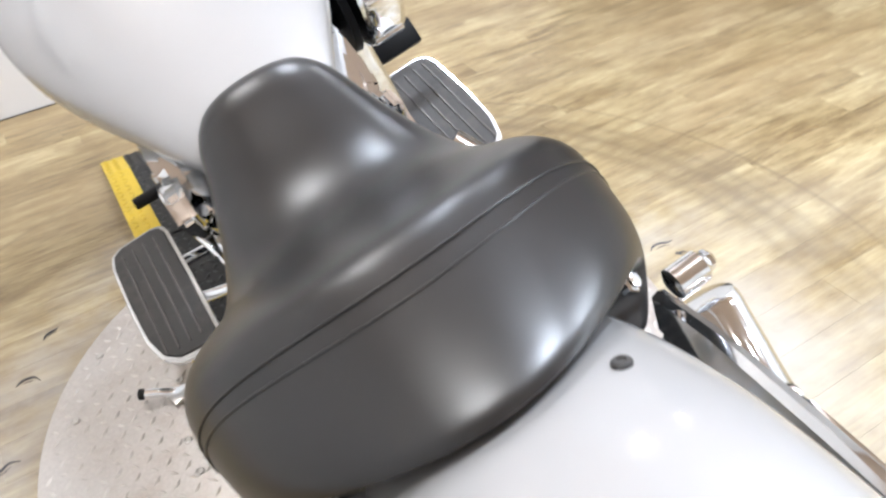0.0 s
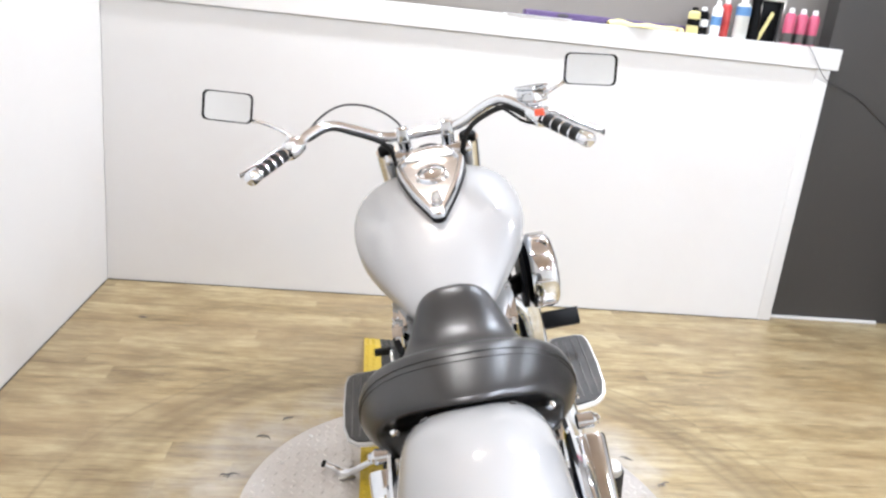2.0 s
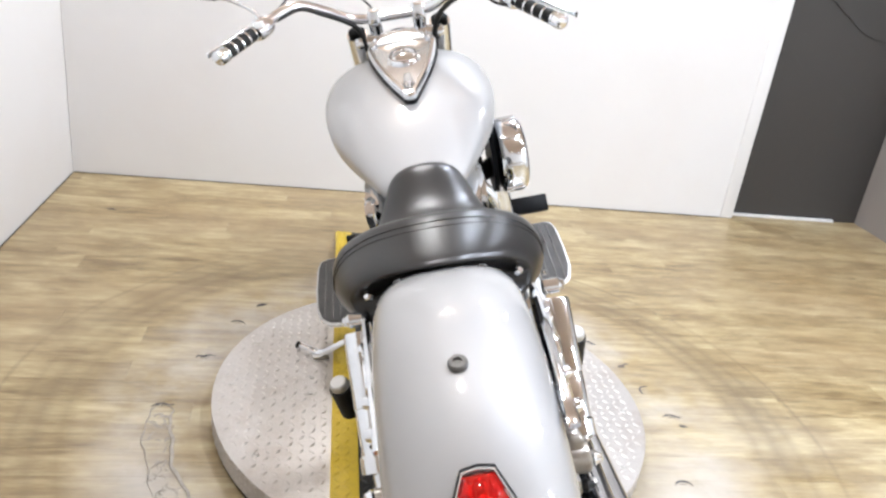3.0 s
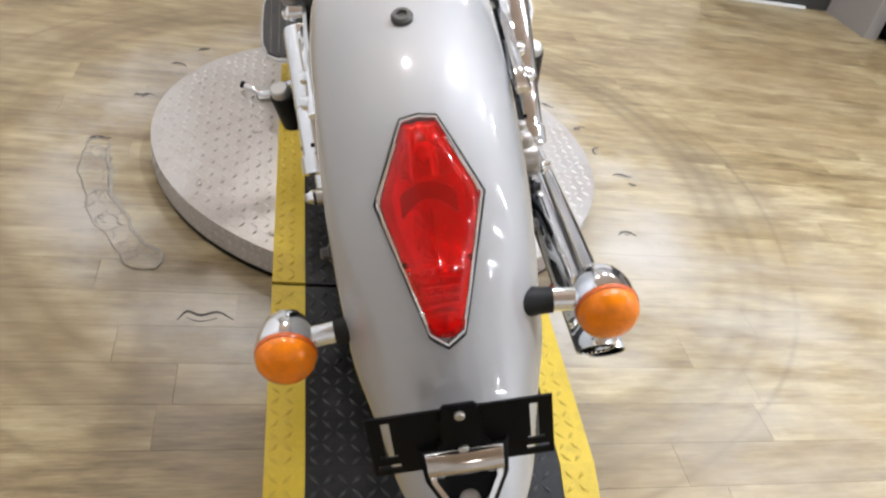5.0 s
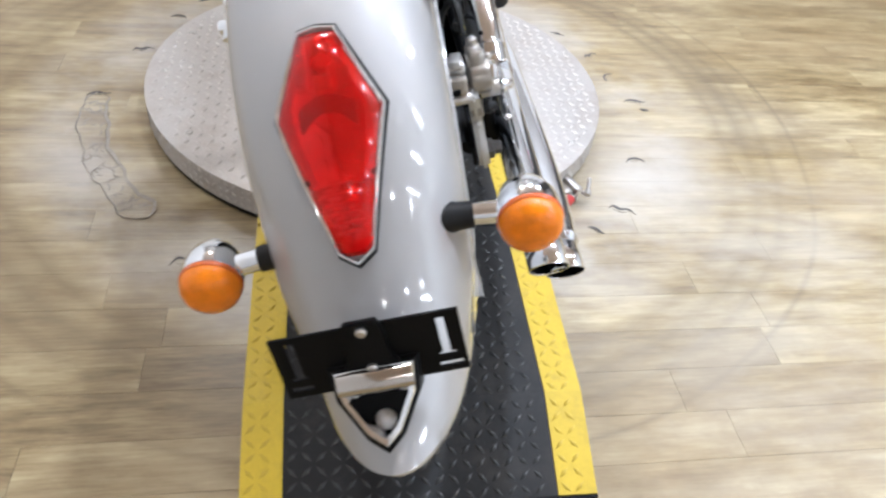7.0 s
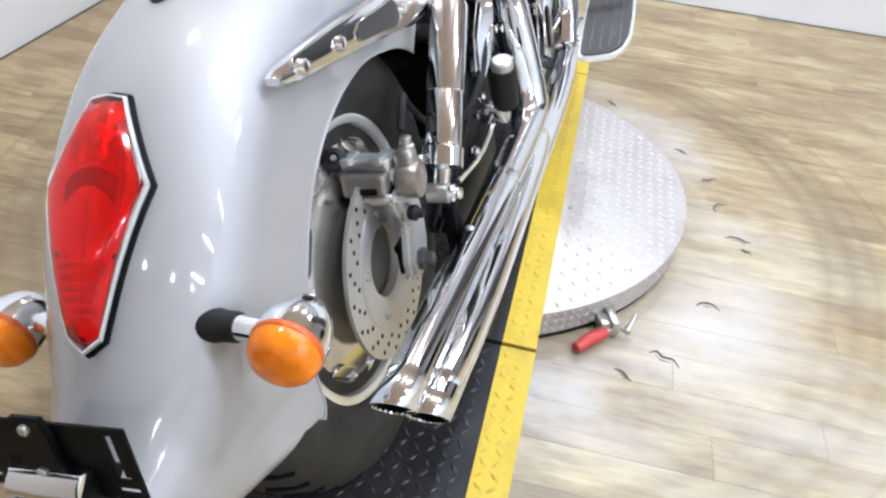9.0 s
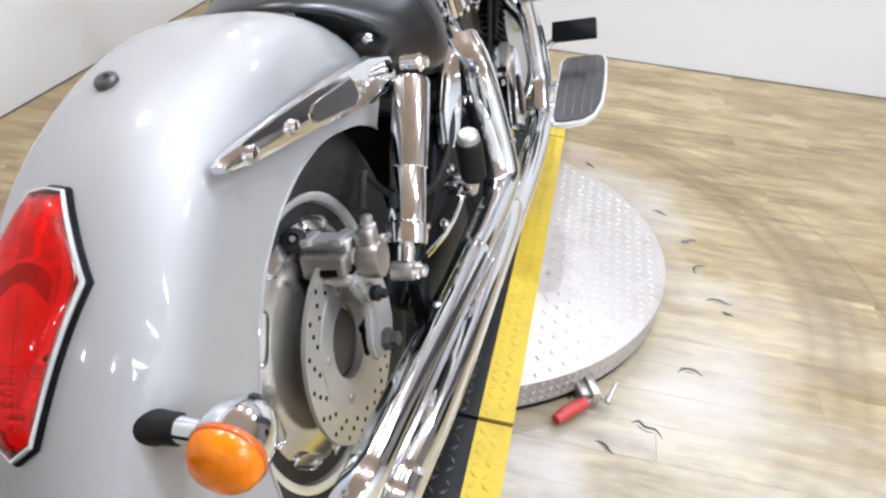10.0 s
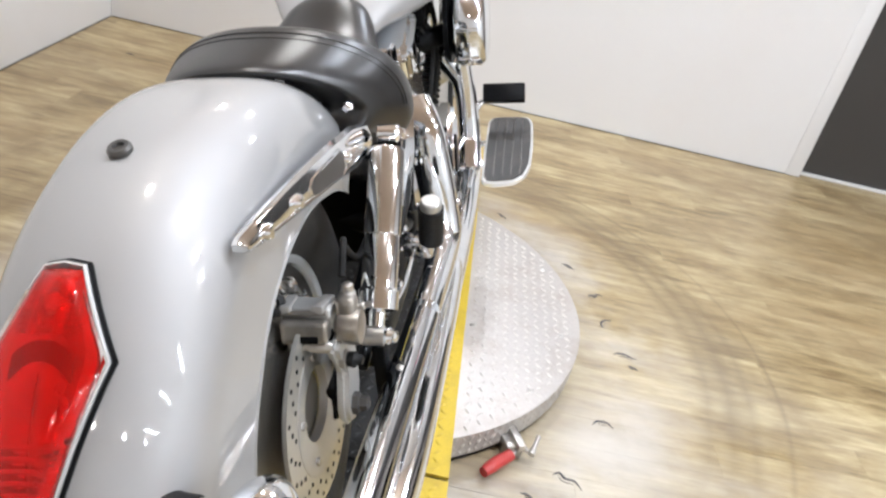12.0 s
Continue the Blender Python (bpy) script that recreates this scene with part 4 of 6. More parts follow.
part("bleed_nipple", turned([(0, 0.006), (0.012, 0.006), (0.014, 0.004), (0.022, 0.004)], (0.160, 0.030, 0.484), (0.9, 0, 0.35), 10), STEEL, cal)
part("torque_arm", across([(-0.036, 0.446), (0.004, 0.450), (0.030, 0.440), (0.046, 0.410), (0.050, 0.375), (0.045, 0.340), (0.028, 0.312), (-0.003, 0.302), (-0.026, 0.316), (-0.030, 0.340), (-0.020, 0.362), (-0.010, 0.386), (-0.018, 0.408), (-0.031, 0.424)], 0.136, 0.016, 0.006), ALUMINIUM, cal, "polished torque arm")
part("axle_block", across([(-0.020, 0.316), (0.012, 0.309), (0.060, 0.330), (0.105, 0.352), (0.108, 0.374), (0.070, 0.366), (0.020, 0.356), (-0.016, 0.350)], 0.116, 0.007, 0.002), BLACK, cal, "black steel plate behind the axle nut")
part("hose", tube([(0.146, 0.045, 0.505), (0.142, 0.085, 0.535), (0.125, 0.14, 0.50), (0.11, 0.25, 0.42), (0.09, 0.4, 0.38)], 0.005, 8), RUBBER, cal)

shift_cal = Matrix.Translation((0.012, -0.006, -0.010)) @ Matrix.Translation((0.11, 0.02, 0.46)) @ Matrix.Scale(0.90, 4) @ Matrix.Translation((-0.11, -0.02, -0.46))
for ob in cal.children:
    if not ob.name.startswith(("torque", "hose")) or ob.name.startswith("hose_bolt"):
        ob.matrix_local = shift_cal

# shocks, fender struts, passenger pegs on both sides
for s in (-1, 1):
    top, low = (Vector((0.182, 0.245, 0.628)), Vector((0.176, 0.066, 0.398))) if s > 0 else (Vector((-0.158, 0.245, 0.628)), Vector((-0.156, 0.066, 0.398)))
    way = (low - top).normalized()
    shock = new("rear_shock")
    shock.parent = bike
    shock["label"] = "rear shock absorber in a chrome sleeve"
    span = (low - top).length
    part("upper_sleeve", turned([(0.022, 0.010), (0.024, 0.0245), (0.030, 0.0265), (0.150, 0.0265), (0.152, 0.024)], top, way, 32), CHROME, shock)
    part("lower_sleeve", turned([(0.150, 0.024), (0.152, 0.0255), (span - 0.066, 0.0255), (span - 0.062, 0.029), (span - 0.036, 0.029), (span - 0.032, 0.012), (span - 0.012, 0.011)], top, way, 32), CHROME, shock)
    for a in (0.4, 1.1, -0.3):
        d = way.orthogonal().normalized()
        d.rotate(Matrix.Rotation(a * 1.7, 3, way))
        part("sleeve_hole", turned([(0, 0.0035), (0.0012, 0.0035)], top + way * (span - 0.078) + d * 0.0252, d, 8), BLACK, shock)
    part("top_eye", turned([(-0.016, 0.010), (-0.014, 0.0135), (0.012, 0.0135), (0.015, 0.0105), (0.018, 0.008)], top, (s, 0, 0), 18), CHROME, shock)
    part("top_nut", turned([(0.012, 0.0095), (0.021, 0.009), (0.024, 0.005)], top, (s, 0, 0), 6), CHROME, shock)
    part("low_eye", turned([(-0.018, 0.014), (0.012, 0.014), (0.014, 0.010)], low, (s, 0, 0), 16), STEEL, shock)
    part("low_bolt", turned([(0, 0.012), (0.008, 0.0125), (0.012, 0.009), (0.018, 0.008), (0.020, 0.004)], low + Vector((0.012 * s, 0, 0)), (s, -0.25, 0.1), 12), CHROME, shock)
    # chrome fender strut
    rail = new("fender_strut")
    rail.parent = bike
    rail["label"] = "chrome strut carrying the rear fender"
    a, b = (Vector((0.123, -0.184, 0.671)), Vector((0.148, 0.236, 0.622))) if s > 0 else (Vector((-0.113, -0.150, 0.655)), Vector((-0.140, 0.236, 0.622)))
    rings = []
    for t, w in ((0, 0.004), (0.02, 0.009), (0.10, 0.0135), (0.3, 0.0195), (0.62, 0.0275), (0.85, 0.032), (1.0, 0.023)):
        q = a + (b - a) * t
        q.z += 0.006 * math.sin(math.pi * t * 0.9)
        rings.append([(q.x + s * dx, q.y + dy, q.z + dz * w) for dx, dy, dz in ((0, 0, 1), (0.006, 0, 0.85), (0.010, 0, 0.3), (0.010, 0, -0.3), (0.006, 0, -0.85), (0, 0, -1), (-0.006, 0, -0.9), (-0.006, 0, 0.9))])
    part("rail", loft(rings), CHROME, rail)
    for t in (0.10, 0.30, 0.72):
        q = a + (b - a) * t
        part("bolt", turned([(-0.006, 0.009), (0.004, 0.009), (0.007, 0.007), (0.0075, 0.003)], (q.x + 0.010 * s, q.y, q.z + 0.006 * math.sin(math.pi * t * 0.9)), (s, 0, 0), 16), CHROME, rail)
    q = a + (b - a) * 0.5
    way_out = (b - a).normalized()
    slot = [q + way_out * u + Vector((s * 0.0102, 0, v + 0.0045)) for u, v in ((-0.040, -0.006), (-0.030, -0.011), (0.075, -0.017), (0.088, -0.010), (0.086, 0.010), (0.072, 0.018), (-0.028, 0.010), (-0.040, 0.003))]
    mid = sum(slot, Vector()) / len(slot)
    part("slot_lip", loft([[p + Vector((s * d, 0, 0)) + (p - mid) * k for p in slot] for k, d in ((0.07, -0.002), (0.05, 0.0012), (0.0, 0.0016), (-0.03, 0.0))], cap=False), CHROME, rail)
    part("slot", loft([[p + Vector((-s * 0.0035, 0, 0)) for p in slot], [p + Vector((s * 0.0002, 0, 0)) - (p - mid) * 0.02 for p in slot]]), DARKSTEEL, rail, "dark recessed pocket")
    # folded passenger peg
    peg = new("passenger_peg")
    peg.parent = bike
    peg["label"] = "folded black passenger peg with a chrome end"
    e = Vector((0.227, 0.300, 0.494)) if s > 0 else Vector((-0.222, 0.280, 0.487))
    part("rubber", turned([(0.012, 0.019), (0.014, 0.021), (0.085, 0.021), (0.088, 0.017)], e, (-0.10 * s, 0.28, -1), 22), RUBBER, peg)
    part("end_cap", turned([(-0.002, 0.001), (-0.002, 0.0140), (0.000, 0.0165), (0.003, 0.0175), (0.012, 0.0180)], e, (-0.10 * s, 0.28, -1), 22), ALUMINIUM, peg)
    part("hinge", box((0.05, 0.03, 0.03), (0.195 * s, 0.33, 0.395), 0.006), CHROME, peg)

# black frame under the seat
part("frame", joined(box((0.20, 0.22, 0.09), (0, 0.30, 0.635), 0.02), box((0.16, 0.5, 0.10), (0, 0.60, 0.56), 0.03), tube([(0.09, 0.2, 0.60), (0.10, 0.5, 0.45), (0.10, 0.62, 0.28), (0.09, 1.2, 0.22), (0.05, 1.42, 0.62)], 0.018, 10),
                     tube([(-0.09, 0.2, 0.60), (-0.10, 0.5, 0.45), (-0.10, 0.62, 0.28), (-0.09, 1.2, 0.22), (-0.05, 1.42, 0.62)], 0.018, 10), tube([(0, 1.36, 0.92), (0, 1.45, 0.66)], 0.04, 14, 2)), BLACK, bike, "black tubular frame")
for s in (-1, 1):
    part("seat_bolt", turned([(-0.004, 0.0085), (0.003, 0.0085), (0.005, 0.006), (0.007, 0.006), (0.008, 0.003)], (0.128 * s, 0.238, 0.672), (0.55 * s, -0.5, 0.65), 6), CHROME, bike, "chrome saddle bolt")

# seat
SEAT = [(0.682, 0.03, 0.726, 0.7, 0.0, 0.46), (0.678, 0.062, 0.74, 0.69, 0.0, 0.46), (0.664, 0.075, 0.752, 0.672, 0.0, 0.46), (0.638, 0.088, 0.754, 0.655, 0.0, 0.46), (0.605, 0.097, 0.739, 0.64, 0.0, 0.48),
        (0.56, 0.111, 0.718, 0.628, 0.0, 0.5), (0.515, 0.124, 0.705, 0.62, 0.01, 0.52), (0.47, 0.146, 0.703, 0.590, 0.02, 0.56), (0.4285, 0.1653, 0.7133, 0.576, 0.035, 0.6), (0.3909, 0.1872, 0.7323, 0.571, 0.045, 0.65),
        (0.3533, 0.1972, 0.7541, 0.572, 0.055, 0.763), (0.321, 0.1999, 0.7698, 0.577, 0.06, 0.854), (0.305, 0.1988, 0.7742, 0.582, 0.064, 0.909), (0.291, 0.1975, 0.7735, 0.587, 0.068, 0.96), (0.261, 0.194, 0.769, 0.598, 0.084, 1.04),
        (0.226, 0.188, 0.763, 0.611, 0.104, 1.14), (0.191, 0.179, 0.756, 0.626, 0.12, 1.22), (0.169, 0.168, 0.751, 0.63, 0.134, 1.27), (0.159, 0.158, 0.746, 0.634, 0.142, 1.3), (0.165, 0.149, 0.737, 0.638, 0.145, 1.32), (0.191, 0.137, 0.726, 0.64, 0.13, 1.32)]


def seat_point(y, w, top, low, warp, power, u):
    """A point of the saddle's skin at one station; u runs from -1 to 1 over the top. The bolster is widest part way up and tucks in below."""
    a = abs(u)
    back = max(0.0, min(1.0, (0.47 - y) / 0.12))
    mid = low + 0.24 * back * (top - low)
    if a < 0.75:
        k = a / 0.75 * math.pi / 2
        x, z = w * math.sin(k) ** 0.92, mid + (top - mid) * max(0.0, math.cos(k)) ** power
    else:
        k = (a - 0.75) / 0.25
        x, z = w * (1 - 0.17 * back * k ** 1.6), mid - (mid - low) * math.sin(k * math.pi / 2) - 0.002 * k
    return Vector((math.copysign(x, u) - 0.004 * back, y + warp * (x / 0.195) ** 2, z))


rings = []
for row in SEAT:
    ring = [seat_point(*row, u) for u in np.linspace(-1, 1, 41)]
    rings.append(ring + [Vector((p.x * 0.93, p.y, min(row[3], p.z) - 0.006)) for p in reversed(ring[::5])])
seat = part("seat", loft(rings), LEATHER, bike, "black leather solo saddle with a deep bolster")
seat.modifiers.new("soft", "SUBSURF").levels = 1
seat.modifiers["soft"].render_levels = 1
for row, lift in ((13.5, 0.0000), (14.1, -0.0006)):
    i, t = int(row), row - int(row)
    sec = [a + (b - a) * t for a, b in zip(SEAT[i], SEAT[i + 1])]
    part("piping", tube([seat_point(*sec, u) + Vector((0, 0, lift)) for u in np.linspace(-0.74, 0.74, 25)], 0.0013, 8, 2), LEATHER, seat, "stitched welt")
part("seat_pan", box((0.26, 0.20, 0.04), (0, 0.36, 0.602), 0.015), BLACK, seat)

# fuel tank
TANK = [(0.63, 0.04, 0.69, 0.655), (0.65, 0.078, 0.708, 0.645), (0.69, 0.1, 0.73, 0.666), (0.75, 0.128, 0.757, 0.662), (0.82, 0.16, 0.786, 0.66), (0.9, 0.192, 0.813, 0.662), (0.97, 0.212, 0.836, 0.668), (1.05, 0.2245, 0.86, 0.678), (1.12, 0.2245, 0.878, 0.688), (1.18, 0.213, 0.89, 0.7), (1.23, 0.188, 0.893, 0.718), (1.265, 0.155, 0.888, 0.74), (1.29, 0.11, 0.876, 0.768), (1.302, 0.055, 0.855, 0.798)]
rings = []
for y, w, top, low in TANK:
    mid = low + (top - low) * 0.56
    ring = []
    for a in np.linspace(0, 2 * math.pi, 48, endpoint=False):
        c, s = math.cos(a), math.sin(a)
        e = 0.82
        x = w * math.copysign(abs(c) ** e, c)
        z = mid + (top - mid if s > 0 else mid - low) * math.copysign(abs(s) ** (0.92 if s > 0 else 0.7), s)
        ring.append((x - 0.006, y + 0.03 * (abs(x) / 0.22) ** 2 * (1 if y > 1.1 else 0), z))
    rings.append(ring)
tank = part("fuel_tank", loft(rings), PAINT, bike, "teardrop silver fuel tank")
tank.modifiers.new("soft", "SUBSURF").levels = 1
tank.modifiers["soft"].render_levels = 1

# chrome console on the tank
SLOPE = math.atan2(0.945 - 0.834, 1.262 - 0.905)
CON = Matrix.Translation((0, 1.165, 0.9145)) @ Matrix.Rotation(SLOPE, 4, "X")
console = new("tank_console")
console.parent = bike
console["label"] = "chrome teardrop console with a half-round speedometer"


def con_ring(k, z, n=56):
    """The teardrop outline: a half circle ahead, tapering to a rounded tip behind."""
    pts = []
    for t in np.linspace(0, 1, n, endpoint=False):
        a = 2 * math.pi * t
        c, s = math.cos(a), math.sin(a)
        if s >= 0:
            x, y = 0.092 * c, 0.096 * s
        else:
            f = min(1.0, 2 * abs(math.atan2(-s, abs(c))) / math.pi)
            if f < 0.8:
                g = f / 0.8
                x, y = math.copysign(0.092 + (0.0175 - 0.092) * g ** 1.04 + 0.008 * math.sin(math.pi * g), c), -0.248 * g
            else:
                b = (f - 0.8) / 0.2 * math.pi / 2
                x, y = math.copysign(0.0175 * math.cos(b), c), -0.248 - 0.016 * math.sin(b)
        pts.append(CON @ Vector((x * k, (y + 0.07) * k - 0.07, z)))
    return pts


part("gasket", loft([con_ring(1.016, -0.06), con_ring(1.016, -0.008), con_ring(0.99, -0.006)], cap=False), BLACK, console)
part("surround", loft([con_ring(1.0, -0.05), con_ring(1.0, 0.004), con_ring(0.96, 0.011), con_ring(0.86, 0.012), con_ring(0.80, 0.006), con_ring(0.4, 0.005)]), CHROME, console)
dial = part("speedometer", prism([(0.066 * math.cos(a), 0.064 * math.sin(a)) for a in np.linspace(0.10, math.pi - 0.10, 24)], 0.004, CON @ Matrix.Translation((0, 0.012, 0.006)), 0.001), GAUGE, console, "silver speedometer face with dark ticks")
for i in range(13):
    a = 0.28 + i * (math.pi - 0.56) / 12
    part("tick", box((0.0014, 0.008 if i % 2 else 0.012, 0.0012), (0, 0, 0), 0), BLACK, dial, smooth=False).matrix_local = CON @ Matrix.Translation((0.056 * math.cos(a), 0.012 + 0.054 * math.sin(a), 0.0105)) @ Matrix.Rotation(a - math.pi / 2, 4, "Z")
part("dial_rim", tube([CON @ Vector((0.068 * math.cos(a), 0.012 + 0.066 * math.sin(a), 0.010)) for a in np.linspace(0.02, math.pi - 0.02, 20)], 0.0035, 8, 2), CHROME, console)
cap = part("filler_cap", turned([(0.004, 0.041), (0.010, 0.041), (0.013, 0.038), (0.0135, 0.033), (0.011, 0.031), (0.014, 0.024), (0.017, 0.012), (0.018, 0.001)], CON @ Vector((0, -0.068, 0)), CON.to_3x3() @ Z, 40), CHROME, console, "round chrome filler cap")
part("cap_ring", tube([CON @ Vector((0.0355 * math.cos(a), -0.068 + 0.0355 * math.sin(a), 0.0125)) for a in np.linspace(0, 2 * math.pi, 33)], 0.0016, 6, 1), BLACK, cap)
for x, y in ((-0.047, -0.085), (0.047, -0.085), (0.0, -0.205)):
    part("screw", turned([(0.004, 0.0055), (0.009, 0.0055), (0.0105, 0.003)], CON @ Vector((x * 0.8, y, 0)), CON.to_3x3() @ Z, 12), STEEL, console)

# handlebar with its controls
BAR_L = [(0, 1.285, 0.985), (-0.06, 1.285, 0.985), (-0.12, 1.278, 0.994), (-0.19, 1.258, 1.030), (-0.25, 1.232, 1.055), (-0.30, 1.19, 1.050), (-0.352, 1.135, 1.022)]
BAR_R = [(0, 1.285, 0.985), (0.06, 1.282, 0.985), (0.11, 1.268, 0.997), (0.165, 1.242, 1.028), (0.215, 1.205, 1.047), (0.258, 1.160, 1.030), (0.300, 1.105, 0.998)]
ENDS = {-1: (Vector((-0.345, 1.143, 1.026)), Vector((-0.457, 1.026, 0.981))), 1: (Vector((0.295, 1.112, 1.001)), Vector((0.398, 0.960, 0.938)))}
bar = new("handlebar")
bar.parent = bike
bar["label"] = "wide chrome handlebar with ribbed grips"
part("tube", tube(list(reversed(BAR_L)) + BAR_R[1:], 0.0135, 18, 6), CHROME, bar)
for s in (-1, 1):
    part("riser", tube([(0.062 * s, 1.285, 0.992), (0.062 * s, 1.300, 0.955), (0.060 * s, 1.325, 0.905)], [0.021, 0.018, 0.020], 14, 4), CHROME, bar)
    part("clamp", box((0.036, 0.046, 0.048), (0.062 * s, 1.285, 0.988), 0.010, None, 3), CHROME, bar)
    a, b = ENDS[s]
    way = (b - a).normalized()
    span = (b - a).length
    part("grip", turned([(0.030, 0.014), (0.032, 0.0175), (span - 0.034, 0.0175), (span - 0.032, 0.014)], a, way, 22), RUBBER, bar, "black rubber grip")
    for i in range(5):
        d = 0.034 + (span - 0.070) * i / 4
        part("grip_ring", turned([(d - 0.0032, 0.0165), (d - 0.0026, 0.0188), (d + 0.0026, 0.0188), (d + 0.0032, 0.0165)], a, way, 22), CHROME, bar)
    part("bar_end", turned([(span - 0.032, 0.016), (span - 0.030, 0.0195), (span - 0.012, 0.0195), (span - 0.004, 0.015), (span, 0.006)], a, way, 22), CHROME, bar)
    sw = part("switch_box", turned([(-0.026, 0.013), (-0.024, 0.023), (-0.010, 0.0265), (0.018, 0.0265), (0.026, 0.023), (0.028, 0.014)], a, way, 20), CHROME, bar, "chrome switch housing")
    side = way.cross(Z).normalized() * -s
    up = side.cross(way)
    up = up if up.z > 0 else -up
    back = Vector((0, -1, 0.2)).normalized()
    part("switch", box((0.024, 0.012, 0.016), a + back * 0.026 + way * 0.004 + Z * 0.008, 0.002), ORANGE if s > 0 else WHITEPL, sw, "red kill switch" if s > 0 else "")
    part("thumb_button", turned([(0, 0.007), (0.008, 0.006)], a + back * 0.024 - Z * 0.014 + way * 0.008, back, 12), BLACK, sw)
    ahead = Vector((way.y * -s, way.x * s, 0)).normalized()
    ahead = ahead if ahead.y > 0 else -ahead
    pivot = a + ahead * 0.030 - way * 0.012
    part("lever_perch", box((0.034, 0.036, 0.024), a + ahead * 0.024 - way * 0.012, 0.006, (0, 0, math.degrees(math.atan2(way.y, way.x)))), CHROME, bar)
    part("lever", tube([pivot, pivot + way * 0.03 + ahead * 0.022, pivot + way * 0.10 + ahead * 0.024, pivot + way * (0.165 if s > 0 else 0.142) + ahead * 0.032, pivot + way * (0.182 if s > 0 else 0.156) + ahead * 0.036], [0.010, 0.009, 0.0075, 0.0065, 0.0085], 12, 5, flat=(0.7, 1.2)), CHROME, bar, "chrome brake lever" if s > 0 else "chrome clutch lever")
    if s > 0:
        res = part("reservoir", box((0.070, 0.052, 0.036), a + ahead * 0.016 - way * 0.030 + Z * 0.040, 0.009, (0, 0, math.degrees(math.atan2(way.y, way.x))), 3), CHROME, bar, "chrome brake-fluid reservoir")
        part("lid", box((0.074, 0.056, 0.008), a + ahead * 0.016 - way * 0.030 + Z * 0.062, 0.003, (0, 0, math.degrees(math.atan2(way.y, way.x)))), CHROME, res)
    # mirror
    c = Vector((-0.478, 1.112, 1.163)) if s < 0 else Vector((0.438, 1.082, 1.096))
    w, h = (0.128, 0.076) if s < 0 else (0.136, 0.078)
    facing = Matrix.Translation(c) @ Matrix.Rotation(radians(16.5 if s < 0 else 12.5), 4, "Y") @ Matrix.Rotation(radians(84), 4, "X") @ Matrix.Rotation(radians(4 * s), 4, "Y")
    mir = new("mirror")
    mir.parent = bike
    mir["label"] = "rectangular rear-view mirror in a black rim on a chrome stem"
    part("housing", loft([[facing @ Vector((x * k, y * k, z)) for x, y in rounded(w, h, 0.014)] for k, z in ((0.25, -0.024), (0.7, -0.020), (0.95, -0.008), (1.0, 0.0), (1.0, 0.006), (0.975, 0.0075), (0.925, 0.006), (0.92, 0.000))]), BLACK, mir)
    part("glass", prism([(x, y) for x, y in rounded(w * 0.935, h * 0.925, 0.011)], 0.0012, facing @ Matrix.Translation((0, 0, 0.0012))), MIRROR, mir, "bright mirror glass", False)
    inner = facing @ Vector((-s * w * 0.42, -h * 0.38, -0.012))
    part("stem", tube([a + Z * 0.018 + ahead * 0.012 - way * 0.006, a + Z * 0.045 + ahead * 0.016 + Vector((0.006 * s, 0, 0)), inner + Vector((-0.03 * s, 0, -0.012)), inner], [0.0065, 0.0055, 0.0048, 0.0048], 12, 6), CHROME, mir)
part("clutch_cable", tube([(-0.345, 1.17, 1.02), (-0.27, 1.24, 1.082), (-0.20, 1.28, 1.098), (-0.12, 1.30, 1.068), (-0.06, 1.32, 1.0), (-0.05, 1.34, 0.9)], 0.0032, 8), GREY_RUBBER, bar)
part("left_cable", tube([(-0.31, 1.175, 1.035), (-0.25, 1.222, 1.048), (-0.19, 1.245, 1.020), (-0.13, 1.262, 0.985), (-0.105, 1.275, 0.955), (-0.095, 1.29, 0.90)], 0.0065, 10), RUBBER, bar)
part("right_cable", tube([(0.275, 1.13, 0.998), (0.225, 1.185, 1.027), (0.165, 1.225, 1.008), (0.12, 1.25, 0.975), (0.10, 1.27, 0.93), (0.095, 1.29, 0.88)], 0.0075, 10), RUBBER, bar)
part("throttle_cable", tube([(0.285, 1.09, 0.985), (0.255, 1.11, 0.995), (0.225, 1.155, 1.02), (0.20, 1.20, 1.035)], 0.004, 8), RUBBER, bar)

# fork, headlamp, front wheel and fender
fork = new("front_fork")
fork.parent = bike
fork["label"] = "chrome-shrouded front fork"
for s in (-1, 1):
    part("shroud", tube([(0.118 * s, 1.315, 0.945), (0.112 * s, 1.40, 0.76), (0.105 * s, 1.46, 0.62)], 0.031, 18, 4), CHROME, fork)
    part("cap", turned([(0, 0.024), (0.012, 0.024), (0.016, 0.018)], (0.118 * s, 1.312, 0.945), (0, -0.4, 0.92), 16), BLACK, fork)
    part("leg", tube([(0.105 * s, 1.455, 0.63), (0.10 * s, 1.65, 0.32)], [0.027, 0.032], 16, 2), CHROME, fork)
part("yoke", box((0.25, 0.075, 0.032), (0, 1.318, 0.915), 0.010, (-24, 0, 0), 3), CHROME, fork)
part("headlamp", turned([(-0.07, 0.02), (-0.06, 0.06), (-0.02, 0.088), (0.03, 0.094), (0.04, 0.088), (0.045, 0.06)], (0, 1.50, 0.80), (0, 1, -0.1), 32), CHROME, fork)
fw = new("front_wheel")
fw.parent = bike
fw["label"] = "front wheel with a black tyre on a silver rim"
fh = (0, 1.672, 0.322)
